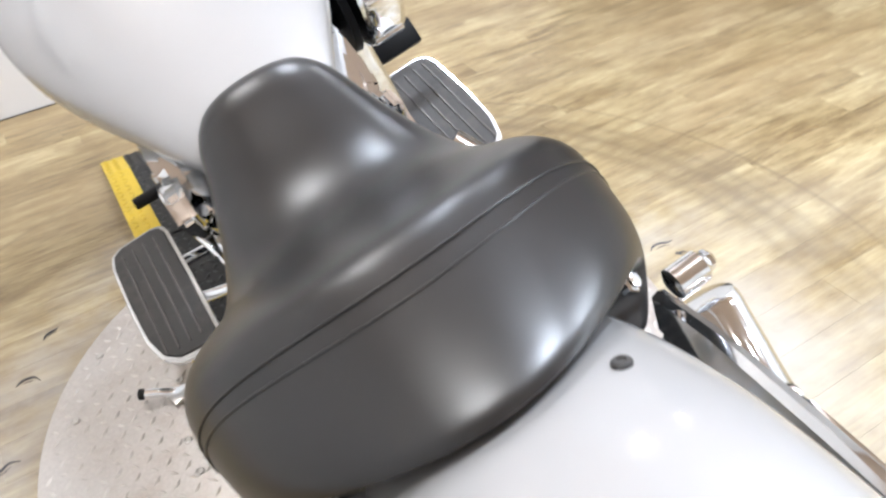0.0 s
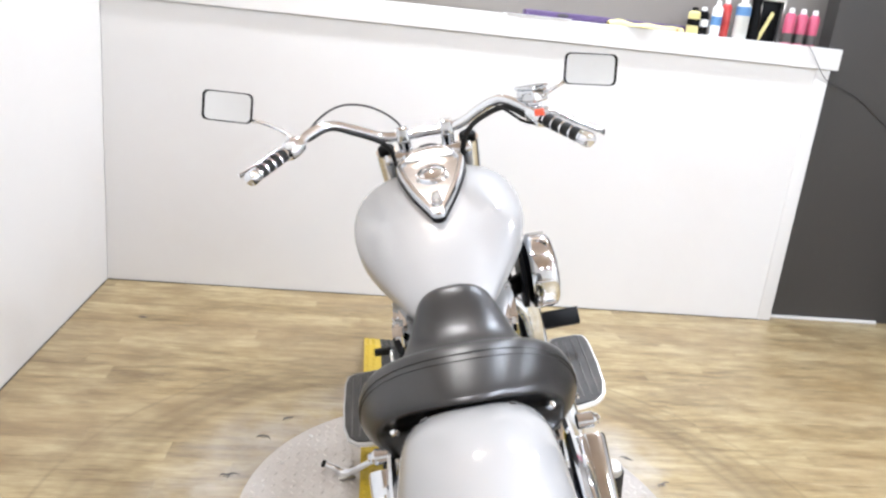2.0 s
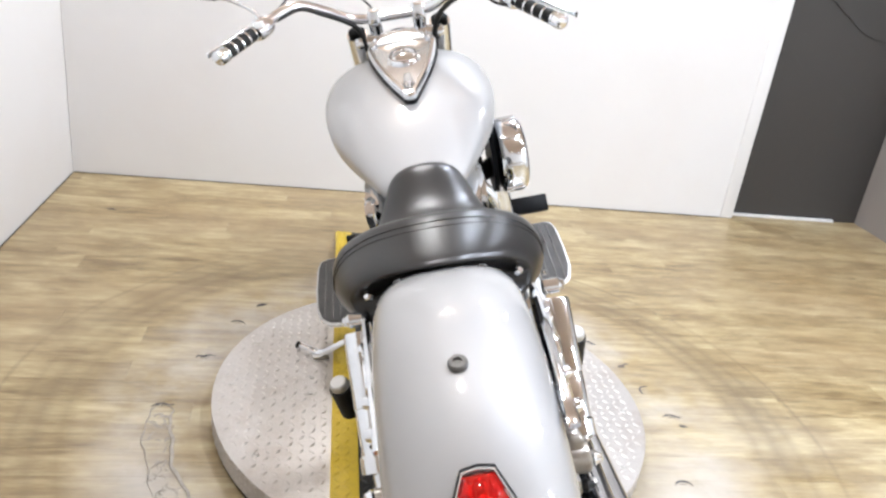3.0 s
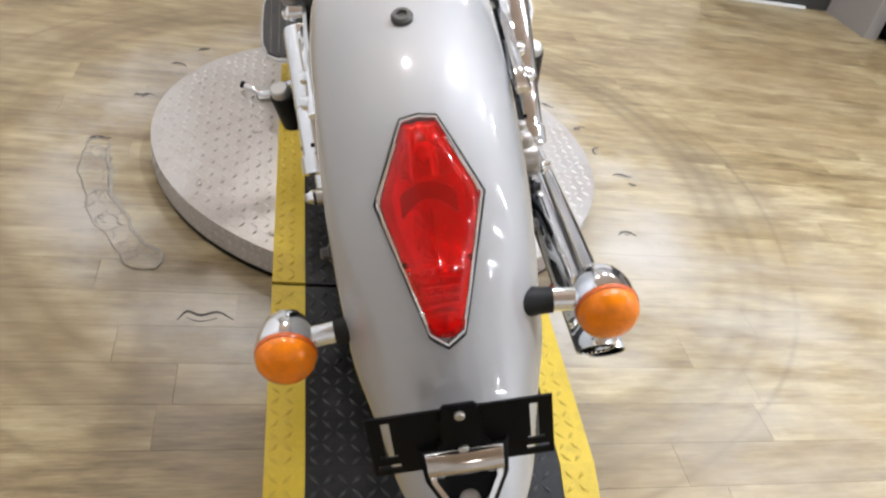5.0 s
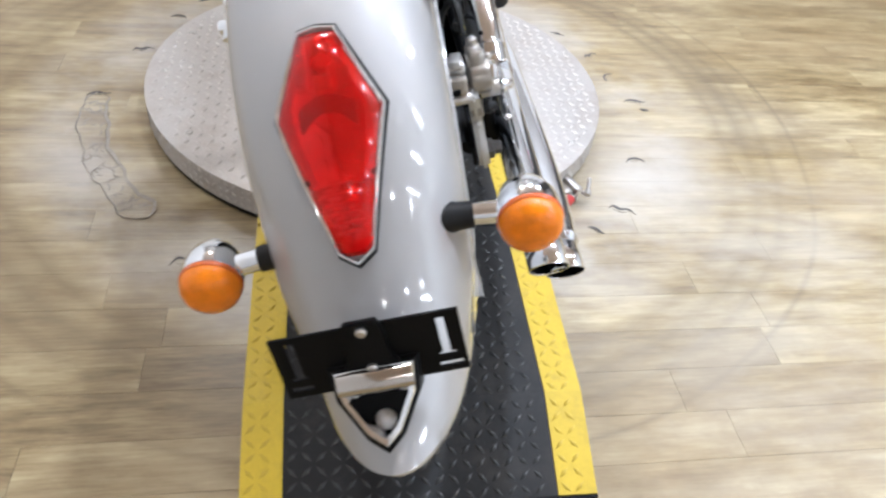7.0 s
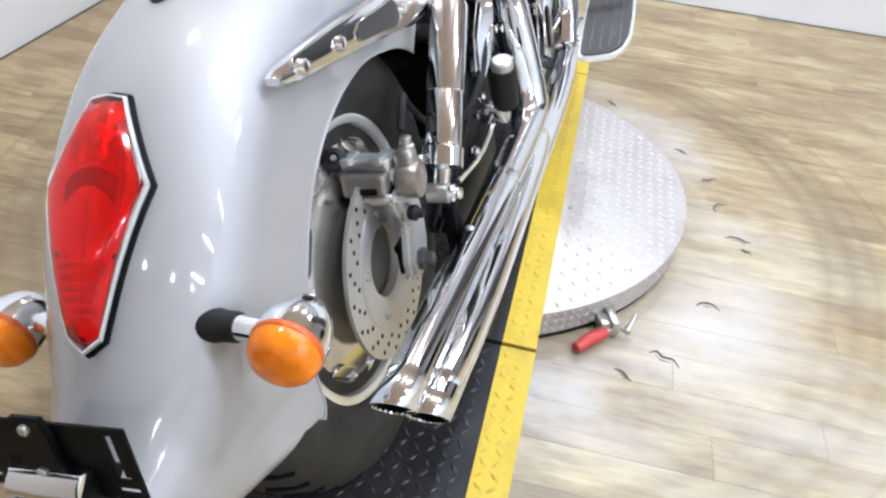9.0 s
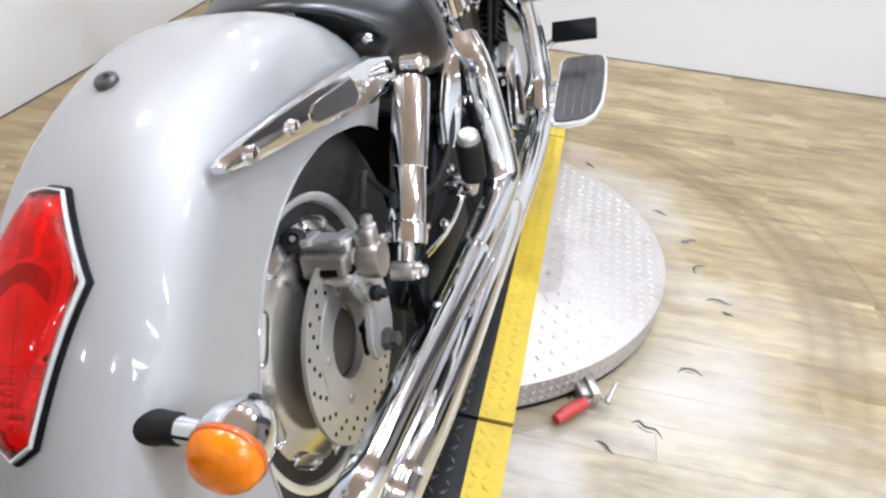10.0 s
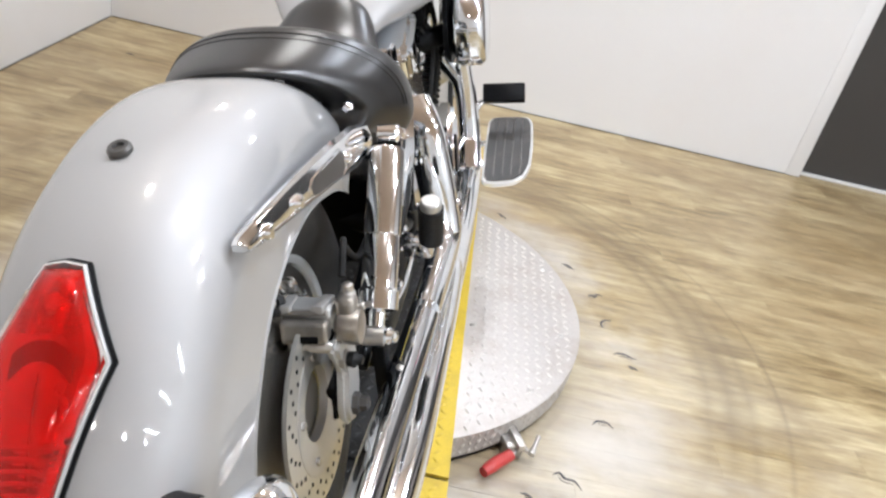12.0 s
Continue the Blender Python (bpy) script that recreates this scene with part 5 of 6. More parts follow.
part("tyre", turned([(-0.045, 0.225), (-0.062, 0.245), (-0.064, 0.275), (-0.048, 0.306), (-0.02, 0.320), (0.02, 0.320), (0.048, 0.306), (0.064, 0.275), (0.062, 0.245), (0.045, 0.225)], fh, (1, 0, 0), 64), RUBBER, fw)
part("rim", turned([(-0.048, 0.222), (-0.05, 0.234), (-0.035, 0.216), (0.035, 0.216), (0.05, 0.234), (0.048, 0.222)], fh, (1, 0, 0), 56), ALUMINIUM, fw)
part("hub", turned([(-0.10, 0.012), (-0.06, 0.04), (0.06, 0.04), (0.10, 0.012)], fh, (1, 0, 0), 24), ALUMINIUM, fw)
for i in range(7):
    a = 2 * math.pi * i / 7
    d = Vector((0, math.sin(a), math.cos(a)))
    part("spoke", tube([Vector(fh) + d * 0.03, Vector(fh) + d * 0.12, Vector(fh) + d * 0.222], [0.020, 0.015, 0.020], 10, 3, flat=(1.0, 1.2)), ALUMINIUM, fw)
rings = []
for ph in np.arange(-30, 106, 5):
    k = radians(ph)
    rings.append([Vector((x, 1.672 - r * math.sin(k), 0.322 + r * math.cos(k))) for x, r in ((-0.082, 0.29), (-0.082, 0.33), (-0.07, 0.355), (-0.04, 0.368), (0, 0.372), (0.04, 0.368), (0.07, 0.355), (0.082, 0.33), (0.082, 0.29))])
ff = part("front_fender", loft(rings, cap=False, closed=False), PAINT, bike, "silver front fender")
ff.modifiers.new("thickness", "SOLIDIFY").thickness = 0.004

def rounded_at(y, z, w, h):
    return [(y + a, z + c) for a, c in rounded(w, h, w * 0.48)]


# engine: crankcase, two finned cylinders, chrome covers, air cleaner
engine = new("engine")
engine.parent = bike
engine["label"] = "chrome and black V-twin engine"
part("crankcase", box((0.24, 0.50, 0.24), (0, 0.92, 0.31), 0.05, None, 4), BLACK, engine)
part("gearbox", box((0.20, 0.26, 0.20), (0, 0.62, 0.36), 0.04, None, 3), BLACK, engine)
for y, tilt in ((0.895, 27), (1.02, -27)):
    m = Matrix.Translation((0, y, 0.405)) @ Matrix.Rotation(radians(tilt), 4, "X")
    core = prism(rounded(0.23, 0.15, 0.05), 0.21, m)
    cyl = part("cylinder", core, BLACK, engine)
    # front fins blackened: the dark gap between the cylinders is put into their colour
    for i in range(12):
        wide, deep, shift = (0.256, 0.265, -0.025) if tilt > 0 else (0.280, 0.205, 0.0)
        part("fin", prism(rounded(wide - 0.002 * abs(i - 5), deep, 0.06, 5), 0.0050, m @ Matrix.Translation((0, shift, 0.028 + 0.0145 * i)), 0.001), POLISHED if tilt > 0 else BLACK, cyl)
    part("rocker_cover", prism(rounded(0.275, 0.185, 0.055), 0.085, m @ Matrix.Translation((0, 0, 0.205)), 0.016), CHROME, engine)
for s in (-1, 1):
    part("case_cover", turned([(0.0, 0.105), (0.020, 0.105), (0.034, 0.088), (0.038, 0.05), (0.040, 0.002)], (0.118 * s, 0.93, 0.30), (s, 0, 0), 40), CHROME, engine, "round chrome crankcase cover")
    part("clutch_cover", turned([(0.0, 0.075), (0.018, 0.075), (0.028, 0.06), (0.032, 0.002)], (0.112 * s, 0.74, 0.34), (s, 0, 0), 36), CHROME, engine)
    if s > 0:
        head = part("rocker_box", across([(0.595, 0.655), (0.610, 0.662), (0.665, 0.644), (0.730, 0.632), (0.880, 0.640), (0.955, 0.612), (0.985, 0.560), (0.965, 0.535), (0.930, 0.530), (0.690, 0.572), (0.630, 0.606)], 0.086, 0.034, 0.010), CHROME, engine, "broad polished chrome head cover")
        part("raised_panel", across([(0.725, 0.618), (0.870, 0.626), (0.935, 0.600), (0.955, 0.562), (0.925, 0.548), (0.745, 0.582)], 0.116, 0.012, 0.005), CHROME, head)
        part("upright", across([(0.600, 0.664), (0.636, 0.668), (0.654, 0.608), (0.663, 0.580), (0.634, 0.600), (0.612, 0.628)], 0.114, 0.010, 0.004), CHROME, head)
        for y, z in ((0.700, 0.618), (0.742, 0.573), (0.805, 0.566), (0.885, 0.550), (0.968, 0.570)):
            part("cover_bolt", turned([(-0.004, 0.008), (0.006, 0.008), (0.009, 0.005)], (0.123, y, z), (1, 0, 0), 8), CHROME, head)
        leaf = [(0.385, 0.440), (0.420, 0.415), (0.500, 0.435), (0.535, 0.490), (0.555, 0.545), (0.520, 0.575), (0.455, 0.545), (0.400, 0.500)]
        part("frame_cover", across(leaf, 0.148, 0.016, 0.006), CHROME, engine, "curved chrome frame cover")
        continue
    part("side_cover", loft([[(s * (0.085 + dx), 0.60 + r * 0.115 * math.cos(a), 0.545 + r * 0.085 * math.sin(a) + 0.25 * r * 0.115 * math.cos(a)) for a in np.linspace(0, 2 * math.pi, 32, endpoint=False)] for dx, r in ((0, 1.0), (0.022, 0.98), (0.036, 0.88), (0.043, 0.6), (0.045, 0.1))]), CHROME, engine, "chrome side cover below the saddle")
    part("head_plate", across([(0.612, 0.672), (0.640, 0.632), (0.690, 0.590), (0.730, 0.600), (0.752, 0.640), (0.700, 0.682), (0.640, 0.690)], 0.118 * s - (0.022 if s < 0 else 0), 0.022, 0.006), CHROME, engine, "flat chrome head bracket")
    part("rocker_box", across([(0.712, 0.640), (0.800, 0.628), (0.915, 0.616), (0.938, 0.630), (0.930, 0.672), (0.860, 0.690), (0.760, 0.690), (0.735, 0.672)], 0.100 * s - (0.042 if s < 0 else 0), 0.042, 0.014), CHROME, engine, "polished chrome rocker box")
    for y, z in ((0.755, 0.655), (0.83, 0.66), (0.905, 0.645)):
        part("cover_bolt", turned([(-0.004, 0.008), (0.004, 0.008), (0.006, 0.005)], (0.141 * s, y, z), (s, 0, 0), 8), CHROME, engine)
    leaf = [(0.385, 0.440), (0.420, 0.415), (0.500, 0.435), (0.535, 0.490), (0.555, 0.545), (0.520, 0.575), (0.455, 0.545), (0.400, 0.500)]
    part("frame_cover", across([(y, z) for y, z in leaf], 0.148 * s - (0.016 if s < 0 else 0), 0.016, 0.006), CHROME, engine, "curved chrome frame cover")
slot_cover = part("cam_cover", across([(0.80, 0.30), (0.90, 0.25), (0.955, 0.30), (0.95, 0.42), (0.90, 0.47), (0.83, 0.42)], 0.150, 0.045, 0.012), CHROME, engine, "chrome cover with a dark slot")
part("slot", across(rounded_at(0.885, 0.345, 0.030, 0.095), 0.1945, 0.003, 0.001), BLACK, slot_cover)
air = part("air_cleaner", turned([(0.0, 0.070), (0.012, 0.094), (0.020, 0.098), (0.060, 0.098), (0.072, 0.092), (0.080, 0.078), (0.082, 0.03), (0.084, 0.002)], (0.190, 1.005, 0.622), (1, 0, 0), 44), CHROME, engine, "round chrome air cleaner")
for a in np.linspace(0, 2 * math.pi, 8, endpoint=False):
    part("rib", box((0.050, 0.012, 0.008), (0, 0, 0), 0.003), CHROME, air).matrix_local = Matrix.Translation((0.23, 1.005 + 0.098 * math.sin(a), 0.622 + 0.098 * math.cos(a))) @ Matrix.Rotation(-a, 4, "X")
part("back_plate", turned([(0, 0.09), (0.012, 0.092)], (0.176, 1.005, 0.622), (1, 0, 0), 36), BLACK, air)
part("intake", tube([(0.06, 0.94, 0.56), (0.13, 0.96, 0.59), (0.185, 1.00, 0.604)], 0.024, 14, 4), BLACK, engine)
for pts, r in (([(0.10, 0.94, 0.70), (0.125, 0.96, 0.64), (0.15, 0.98, 0.56), (0.14, 0.97, 0.46)], 0.006), ([(-0.12, 0.74, 0.62), (-0.15, 0.84, 0.52), (-0.15, 0.92, 0.40), (-0.14, 1.0, 0.30)], 0.007), ([(-0.10, 0.70, 0.58), (-0.14, 0.78, 0.46), (-0.13, 0.84, 0.36)], 0.005)):
    part("hose", tube(pts, r, 10), RUBBER, engine)
for pts, r in (([(0.10, 0.98, 0.72), (0.13, 0.99, 0.66), (0.12, 0.96, 0.60)], 0.005), ([(0.12, 1.02, 0.71), (0.15, 0.98, 0.63), (0.14, 0.93, 0.50), (0.13, 0.90, 0.40)], 0.006), ([(0.08, 1.00, 0.70), (0.11, 0.955, 0.64), (0.15, 0.95, 0.58)], 0.004)):
    part("cable", tube(pts, r, 8), RUBBER, engine)
part("coil", box((0.05, 0.06, 0.04), (0.105, 0.975, 0.645), 0.006), BLACK, engine)
part("rear_cylinder_bolt", turned([(0, 0.010), (0.012, 0.009), (0.014, 0.004)], (0.150, 0.55, 0.46), (1, 0, 0), 12), CHROME, engine)

# exhaust: two chrome pipes with slash ends
exhaust = new("exhaust")
exhaust.parent = bike
exhaust["label"] = "pair of long chrome exhaust pipes"


def slashed(verts, points):
    """Lets a pipe's end run out further at the top than below."""
    way = (Vector(points[-1]) - Vector(points[-2])).normalized()
    for v in verts:
        v.co += way * (v.co.z - 0.300) * 0.72


def pipe(points, radii, name):
    bm = tube(points, radii, 24, 6, cap=False)
    bm.verts.ensure_lookup_table()
    slashed(bm.verts[-24:], points)
    return part(name, bm, CHROME, exhaust)


UP = [(0.110, 0.690, 0.560), (0.155, 0.620, 0.520), (0.182, 0.580, 0.420), (0.196, 0.565, 0.320), (0.201, 0.500, 0.272), (0.200, 0.300, 0.276), (0.198, 0.0, 0.298), (0.197, -0.252, 0.317)]
LOW = [(0.13, 1.14, 0.52), (0.185, 1.16, 0.44), (0.198, 1.16, 0.32), (0.206, 1.08, 0.235), (0.212, 0.85, 0.208), (0.216, 0.45, 0.222), (0.223, 0.0, 0.258), (0.221, -0.252, 0.280)]
for pts in (UP, LOW):
    p = pipe(pts, [0.026, 0.028, 0.029, 0.029, 0.029, 0.028, 0.027, 0.0265], "pipe")
    p.modifiers.new("wall", "SOLIDIFY").thickness = 0.0015
    end, way = Vector(pts[-1]), (Vector(pts[-1]) - Vector(pts[-2])).normalized()
    bm = loft([[end + way * h + r * (math.cos(a) * way.orthogonal().normalized() + math.sin(a) * way.cross(way.orthogonal().normalized())) for a in np.linspace(0, 2 * math.pi, 24, endpoint=False)] for h, r in ((-0.001, 0.0250), (-0.012, 0.0245), (-0.030, 0.0235), (-0.0305, 0.002))], cap=False)
    slashed(bm.verts, pts)
    part("baffle", bm, BLACK, exhaust, "shallow black cup inside the end of the pipe")


def band(points, wide, deep, name, label):
    """A broad pressed cover along a bent line: flat outer face with folded edges; wide along the side of travel, deep along x."""
    path = spline(points, 5)
    rings = []
    for i, q in enumerate(path):
        way = (path[min(i + 1, len(path) - 1)] - path[max(i - 1, 0)]).normalized()
        side = Vector((1, 0, 0)).cross(way).normalized()
        out = way.cross(side).normalized()
        out = out if out.x > 0 else -out
        rings.append([q + side * (wide * a) + out * (deep * h) for a, h in [(-1, -1)] + [(-math.cos(k), math.sin(k) ** 0.8) for k in np.linspace(0.12, math.pi - 0.12, 13)] + [(1, -1)]])
    return part(name, loft(rings), CHROME, exhaust, label)


cover = band([(0.158, 0.640, 0.548), (0.182, 0.608, 0.505), (0.198, 0.588, 0.425), (0.208, 0.582, 0.340), (0.212, 0.570, 0.300)], 0.031, 0.026, "heat_shield", "broad chrome heat shield down the rear pipe")
band([(0.214, 0.598, 0.300), (0.213, 0.55, 0.280), (0.211, 0.45, 0.275), (0.208, 0.30, 0.279)], 0.030, 0.022, "elbow_cover", "bent chrome elbow cover")
band([(0.204, 1.045, 0.52), (0.212, 1.055, 0.43), (0.218, 1.045, 0.33), (0.221, 1.00, 0.258)], 0.024, 0.018, "front_shield", "chrome heat shield down the front pipe")
band([(0.217, 0.560, 0.230), (0.2245, 0.525, 0.234), (0.2310, 0.40, 0.240), (0.2370, 0.05, 0.264), (0.2360, -0.10, 0.2755), (0.2310, -0.185, 0.2815)], 0.0250, 0.0175, "long_shield", "long chrome heat shield")
for y, z in ((0.600, 0.47), (0.584, 0.36)):
    part("shield_bolt", turned([(0, 0.006), (0.004, 0.006), (0.006, 0.003)], (0.224 if z > 0.4 else 0.232, y, z), (1, 0, 0), 10), CHROME, exhaust)
part("inner_guard", joined(box((0.05, 0.30, 0.12), (0.125, 0.34, 0.300), 0.02), box((0.04, 0.16, 0.16), (0.12, 0.46, 0.40), 0.02), tube([(0.13, 0.12, 0.30), (0.145, 0.22, 0.36), (0.14, 0.34, 0.40), (0.13, 0.46, 0.47)], 0.012, 10)), BLACK, bike, "black guard and brackets behind the pipes")
for x, y, z, r in ((0.152, 0.405, 0.392, 0.010), (0.156, 0.430, 0.362, 0.008), (0.150, 0.365, 0.372, 0.007), (0.158, 0.300, 0.340, 0.009), (0.150, 0.235, 0.372, 0.008)):
    part("frame_bolt", turned([(-0.006, r), (0.004, r), (0.007, r * 0.7), (0.011, r * 0.65), (0.012, r * 0.3)], (x, y, z), (0.9, -0.4, 0.25), 8), CHROME, bike)
part("stay", across([(0.27, 0.33), (0.36, 0.345), (0.44, 0.40), (0.41, 0.425), (0.33, 0.39), (0.28, 0.37)], 0.140, 0.008, 0.002), BLACK, bike, "black steel stay")
part("breather_hose", tube([(0.135, 0.50, 0.52), (0.158, 0.455, 0.47), (0.160, 0.40, 0.43), (0.150, 0.33, 0.40), (0.14, 0.24, 0.42)], 0.008, 10), RUBBER, bike, "black rubber breather hose")
part("linkage_rod", tube([(0.160, 0.19, 0.345), (0.165, 0.33, 0.325), (0.160, 0.50, 0.335)], 0.005, 8, 3), CHROME, bike)
part("hanger", box((0.02, 0.03, 0.10), (0.165, 0.12, 0.30), 0.004), BLACK, exhaust)
for y, z in ((0.42, 0.300), (0.10, 0.315), (-0.10, 0.325)):
    part("shield_bolt", turned([(0, 0.006), (0.004, 0.006), (0.006, 0.003)], (0.196, y, z), (0.2, 0, 1), 10), STEEL, exhaust)

# floorboards, pedals, side stand
for s in (-1, 1):
    board = new("floorboard")
    board.parent = bike
    board["label"] = "rider's floorboard with a ribbed rubber pad in a chrome rim"
    out = [(0.242, 1.222), (0.250, 1.240), (0.268, 1.246), (0.335, 1.246), (0.356, 1.236), (0.364, 1.205), (0.366, 1.10), (0.362, 1.01), (0.348, 0.962), (0.322, 0.938), (0.272, 0.930), (0.250, 0.934), (0.241, 0.950), (0.240, 1.10)]
    out = [(x * s, y) for x, y in (out if s > 0 else reversed(out))]
    cx, cyy = sum(x for x, _ in out) / len(out), sum(y for _, y in out) / len(out)
    m = Matrix.Translation((0.004 * s, 1.09, 0.266)) @ Matrix.Rotation(radians(12), 4, "X") @ Matrix.Translation((0, -1.09, 0))
    part("plate", prism(out, 0.014, m, 0.003), TRIMWHITE, board, "bright rim of the floorboard")
    pad = part("pad", prism([(cx + (x - cx) * 0.90, cyy + (y - cyy) * 0.95) for x, y in out], 0.008, m @ Matrix.Translation((0, 0, 0.0095)), 0.002), GREY_RUBBER, board, "ribbed rubber pad")
    for i in range(4):
        rib = box((0.0040, 0.255, 0.003), ((0.270 + 0.022 * i) * s, 1.09, 0.0180), 0.001)
        bmesh.ops.transform(rib, matrix=m, verts=rib.verts)
        part("rib", rib, DARKSTEEL, pad)
    part("bracket", tube([(0.12 * s, 1.02, 0.24), (0.20 * s, 1.03, 0.250), (0.255 * s, 1.05, 0.252)], 0.011, 10, 3), CHROME, board)
    part("bracket", tube([(0.12 * s, 1.16, 0.24), (0.20 * s, 1.16, 0.255), (0.255 * s, 1.15, 0.268)], 0.011, 10, 3), CHROME, board)
brake = new("brake_pedal")
brake.parent = bike
brake["label"] = "brake pedal with a wide black rubber pad"
part("pad", box((0.112, 0.022, 0.050), (0.292, 1.195, 0.392), 0.004, (-38, 0, 0)), BLACK, brake, "wide black rubber pad")
part("arm", tube([(0.15, 1.05, 0.25), (0.19, 1.12, 0.30), (0.225, 1.18, 0.365), (0.29, 1.202, 0.385)], 0.008, 10), CHROME, brake)
shift = new("gear_lever")
shift.parent = bike
shift["label"] = "chrome gear lever with a black rubber toe peg"
part("arm", tube([(-0.17, 1.00, 0.27), (-0.185, 1.07, 0.30), (-0.205, 1.15, 0.325), (-0.215, 1.21, 0.335), (-0.220, 1.262, 0.352)], [0.007, 0.0065, 0.006, 0.006, 0.007], 10), CHROME, shift)
part("toe_peg", turned([(0, 0.010), (0.002, 0.012), (0.048, 0.012), (0.05, 0.010)], (-0.219, 1.264, 0.354), (-1, 0.03, 0.02), 14), RUBBER, shift, "black rubber toe peg")
part("linkage", tube([(-0.165, 0.95, 0.32), (-0.175, 1.05, 0.315), (-0.18, 1.16, 0.30)], 0.0045, 8, 3), BLACK, shift)
for y in (0.985, 1.06, 1.11):
    part("boot", turned([(0, 0.009), (0.02, 0.009), (0.022, 0.006)], (-0.168, y, 0.293), (-1, 0, 0), 10), RUBBER, shift)
stand = new("side_stand")
stand.parent = bike
stand["label"] = "chrome side stand folded out onto the turntable"
inv = bike.matrix_world.inverted()
foot, tip = inv @ Vector((-0.315, 1.055, 0.0945)), inv @ Vector((-0.382, 1.080, 0.104))
part("leg", tube([(-0.11, 0.945, 0.235), (-0.17, 0.975, 0.200), foot + Vector((0.07, -0.03, 0.035)), foot, foot + (tip - foot) * 0.6, tip], [0.013, 0.012, 0.011, 0.011, 0.009, 0.009], 12), CHROME, stand)
part("tip_knob", turned([(-0.008, 0.008), (0.0, 0.0105), (0.006, 0.0105), (0.008, 0.007)], tip, tip - foot, 12), RUBBER, stand)
part("foot_pad", box((0.05, 0.034, 0.008), foot + Vector((-0.006, 0, -0.008)), 0.003, (0, 15.75, 20)), STEEL, stand)


# ---- clutter on the ledge ----
TOPZ = 1.4025


def can(name, x, y, r, h, body, cap, label, band=None, span=(0.30, 0.55)):
    ob = thing(name, pose(x, y, TOPZ), label, "spray can" if "can" in name else "bottle", "cans on the ledge" if "can" in name else "")
    part("body", turned([(0, r * 0.92), (0.004, r), (h * 0.78, r), (h * 0.84, r * 0.7), (h * 0.86, r * 0.55)], seg=22), body, ob)
    part("cap", turned([(h * 0.85, r * 0.5), (h * 0.86, r * 0.52), (h * 0.985, r * 0.46), (h, r * 0.36)], seg=18), cap, ob)
    if band:
        part("label_band", turned([(h * span[0], r + 0.0006), (h * span[1], r + 0.0006)], seg=22), band, ob)
    return ob


for x in (1.655, 1.715, 1.775):
    can("spray_can", x, 2.80, 0.026, 0.165, PINK, WHITEPL, "pink aerosol can with a white cap, standing on the ledge", DARKSTEEL, (0.04, 0.30))
can("spray_can", 1.285, 2.79, 0.024, 0.16, WHITEPL, WHITEPL, "white aerosol can with a blue band on the ledge", BLUE)
can("spray_can", 1.335, 2.81, 0.024, 0.175, RED_PLASTIC, WHITEPL, "red aerosol can with a white cap on the ledge")
can("spray_bottle", 1.415, 2.80, 0.034, 0.19, CLEARPL, WHITEPL, "cloudy plastic bottle with a blue label", BLUE, (0.55, 0.76))
can("spray_can", 1.175, 2.79, 0.028, 0.12, CLOTH, BLACK, "short yellow can with a black lid on the ledge", BLACK)
can("spray_can", 1.228, 2.81, 0.026, 0.125, BLACK, WHITEPL, "short black can with a pale lid on the ledge", WHITEPL)
case = thing("long_case", pose(0.80, 2.845, TOPZ, 0, 0, 1), "long dark purple plastic case lying on the ledge", "case")
part("body", box((0.86, 0.07, 0.030), (0, 0, 0.016), 0.010, None, 3), PURPLE, case)
for x in (-0.25, 0.05, 0.28):
    part("latch", box((0.05, 0.006, 0.014), (x, -0.0375, 0.018), 0.002), GREY_RUBBER, case)
paper = thing("paper_stack", pose(0.42, 2.74, TOPZ), "loose white papers on the ledge", "paper")
part("sheet", box((0.30, 0.10, 0.004), (0, 0.02, 0.002), 0.001), WHITEPL, paper)
rag = thing("cloth", pose(0.92, 2.745, TOPZ), "crumpled yellow cloth with a red corner on the ledge", "cloth")
rings = []
for i in range(15):
    t = i / 14
    h = 0.016 + 0.012 * math.sin(9 * t) ** 2 * (1 - t)
    rings.append([(-0.17 + 0.36 * t, 0.035 * math.cos(a) * (0.6 + 0.5 * math.sin(3 * t + 0.4)) + 0.008 * math.sin(11 * t), max(0.0008, h * math.sin(a) * (1 + 0.25 * math.sin(5 * a + 8 * t)))) for a in np.linspace(0, math.pi, 12)])
part("fabric", loft(rings, closed=False, cap=False), CLOTH, rag)
part("corner", box((0.045, 0.03, 0.012), (0.17, -0.005, 0.008), 0.004, (0, 0, 20)), RED_PLASTIC, rag)
box_thing = thing("display_box", pose(1.575, 2.86, TOPZ), "dark box with a yellow strap, open at the front", "box")
part("frame", joined(box((0.13, 0.05, 0.012), (0, 0, 0.194), 0.002), box((0.012, 0.05, 0.19), (-0.059, 0, 0.095), 0.002), box((0.012, 0.05, 0.19), (0.059, 0, 0.095), 0.002)), STEEL, box_thing)
part("panel", box((0.106, 0.02, 0.186), (0, 0.014, 0.094), 0.001), BLACK, box_thing)
part("strap", box((0.018, 0.006, 0.14), (-0.02, -0.024, 0.07), 0.002, (0, 22, 0)), CLOTH, box_thing)
pouch = thing("pouch", pose(1.49, 2.83, TOPZ), "black fabric pouch slumped on the ledge", "pouch")
part("body", turned([(0, 0.032), (0.02, 0.036), (0.08, 0.030), (0.15, 0.022), (0.20, 0.026)], seg=16), BLACK, pouch)
cord = thing("power_cord", pose(1.72, BACK - 0.028, TOPZ), "thin black cord hanging over the ledge", "cord")
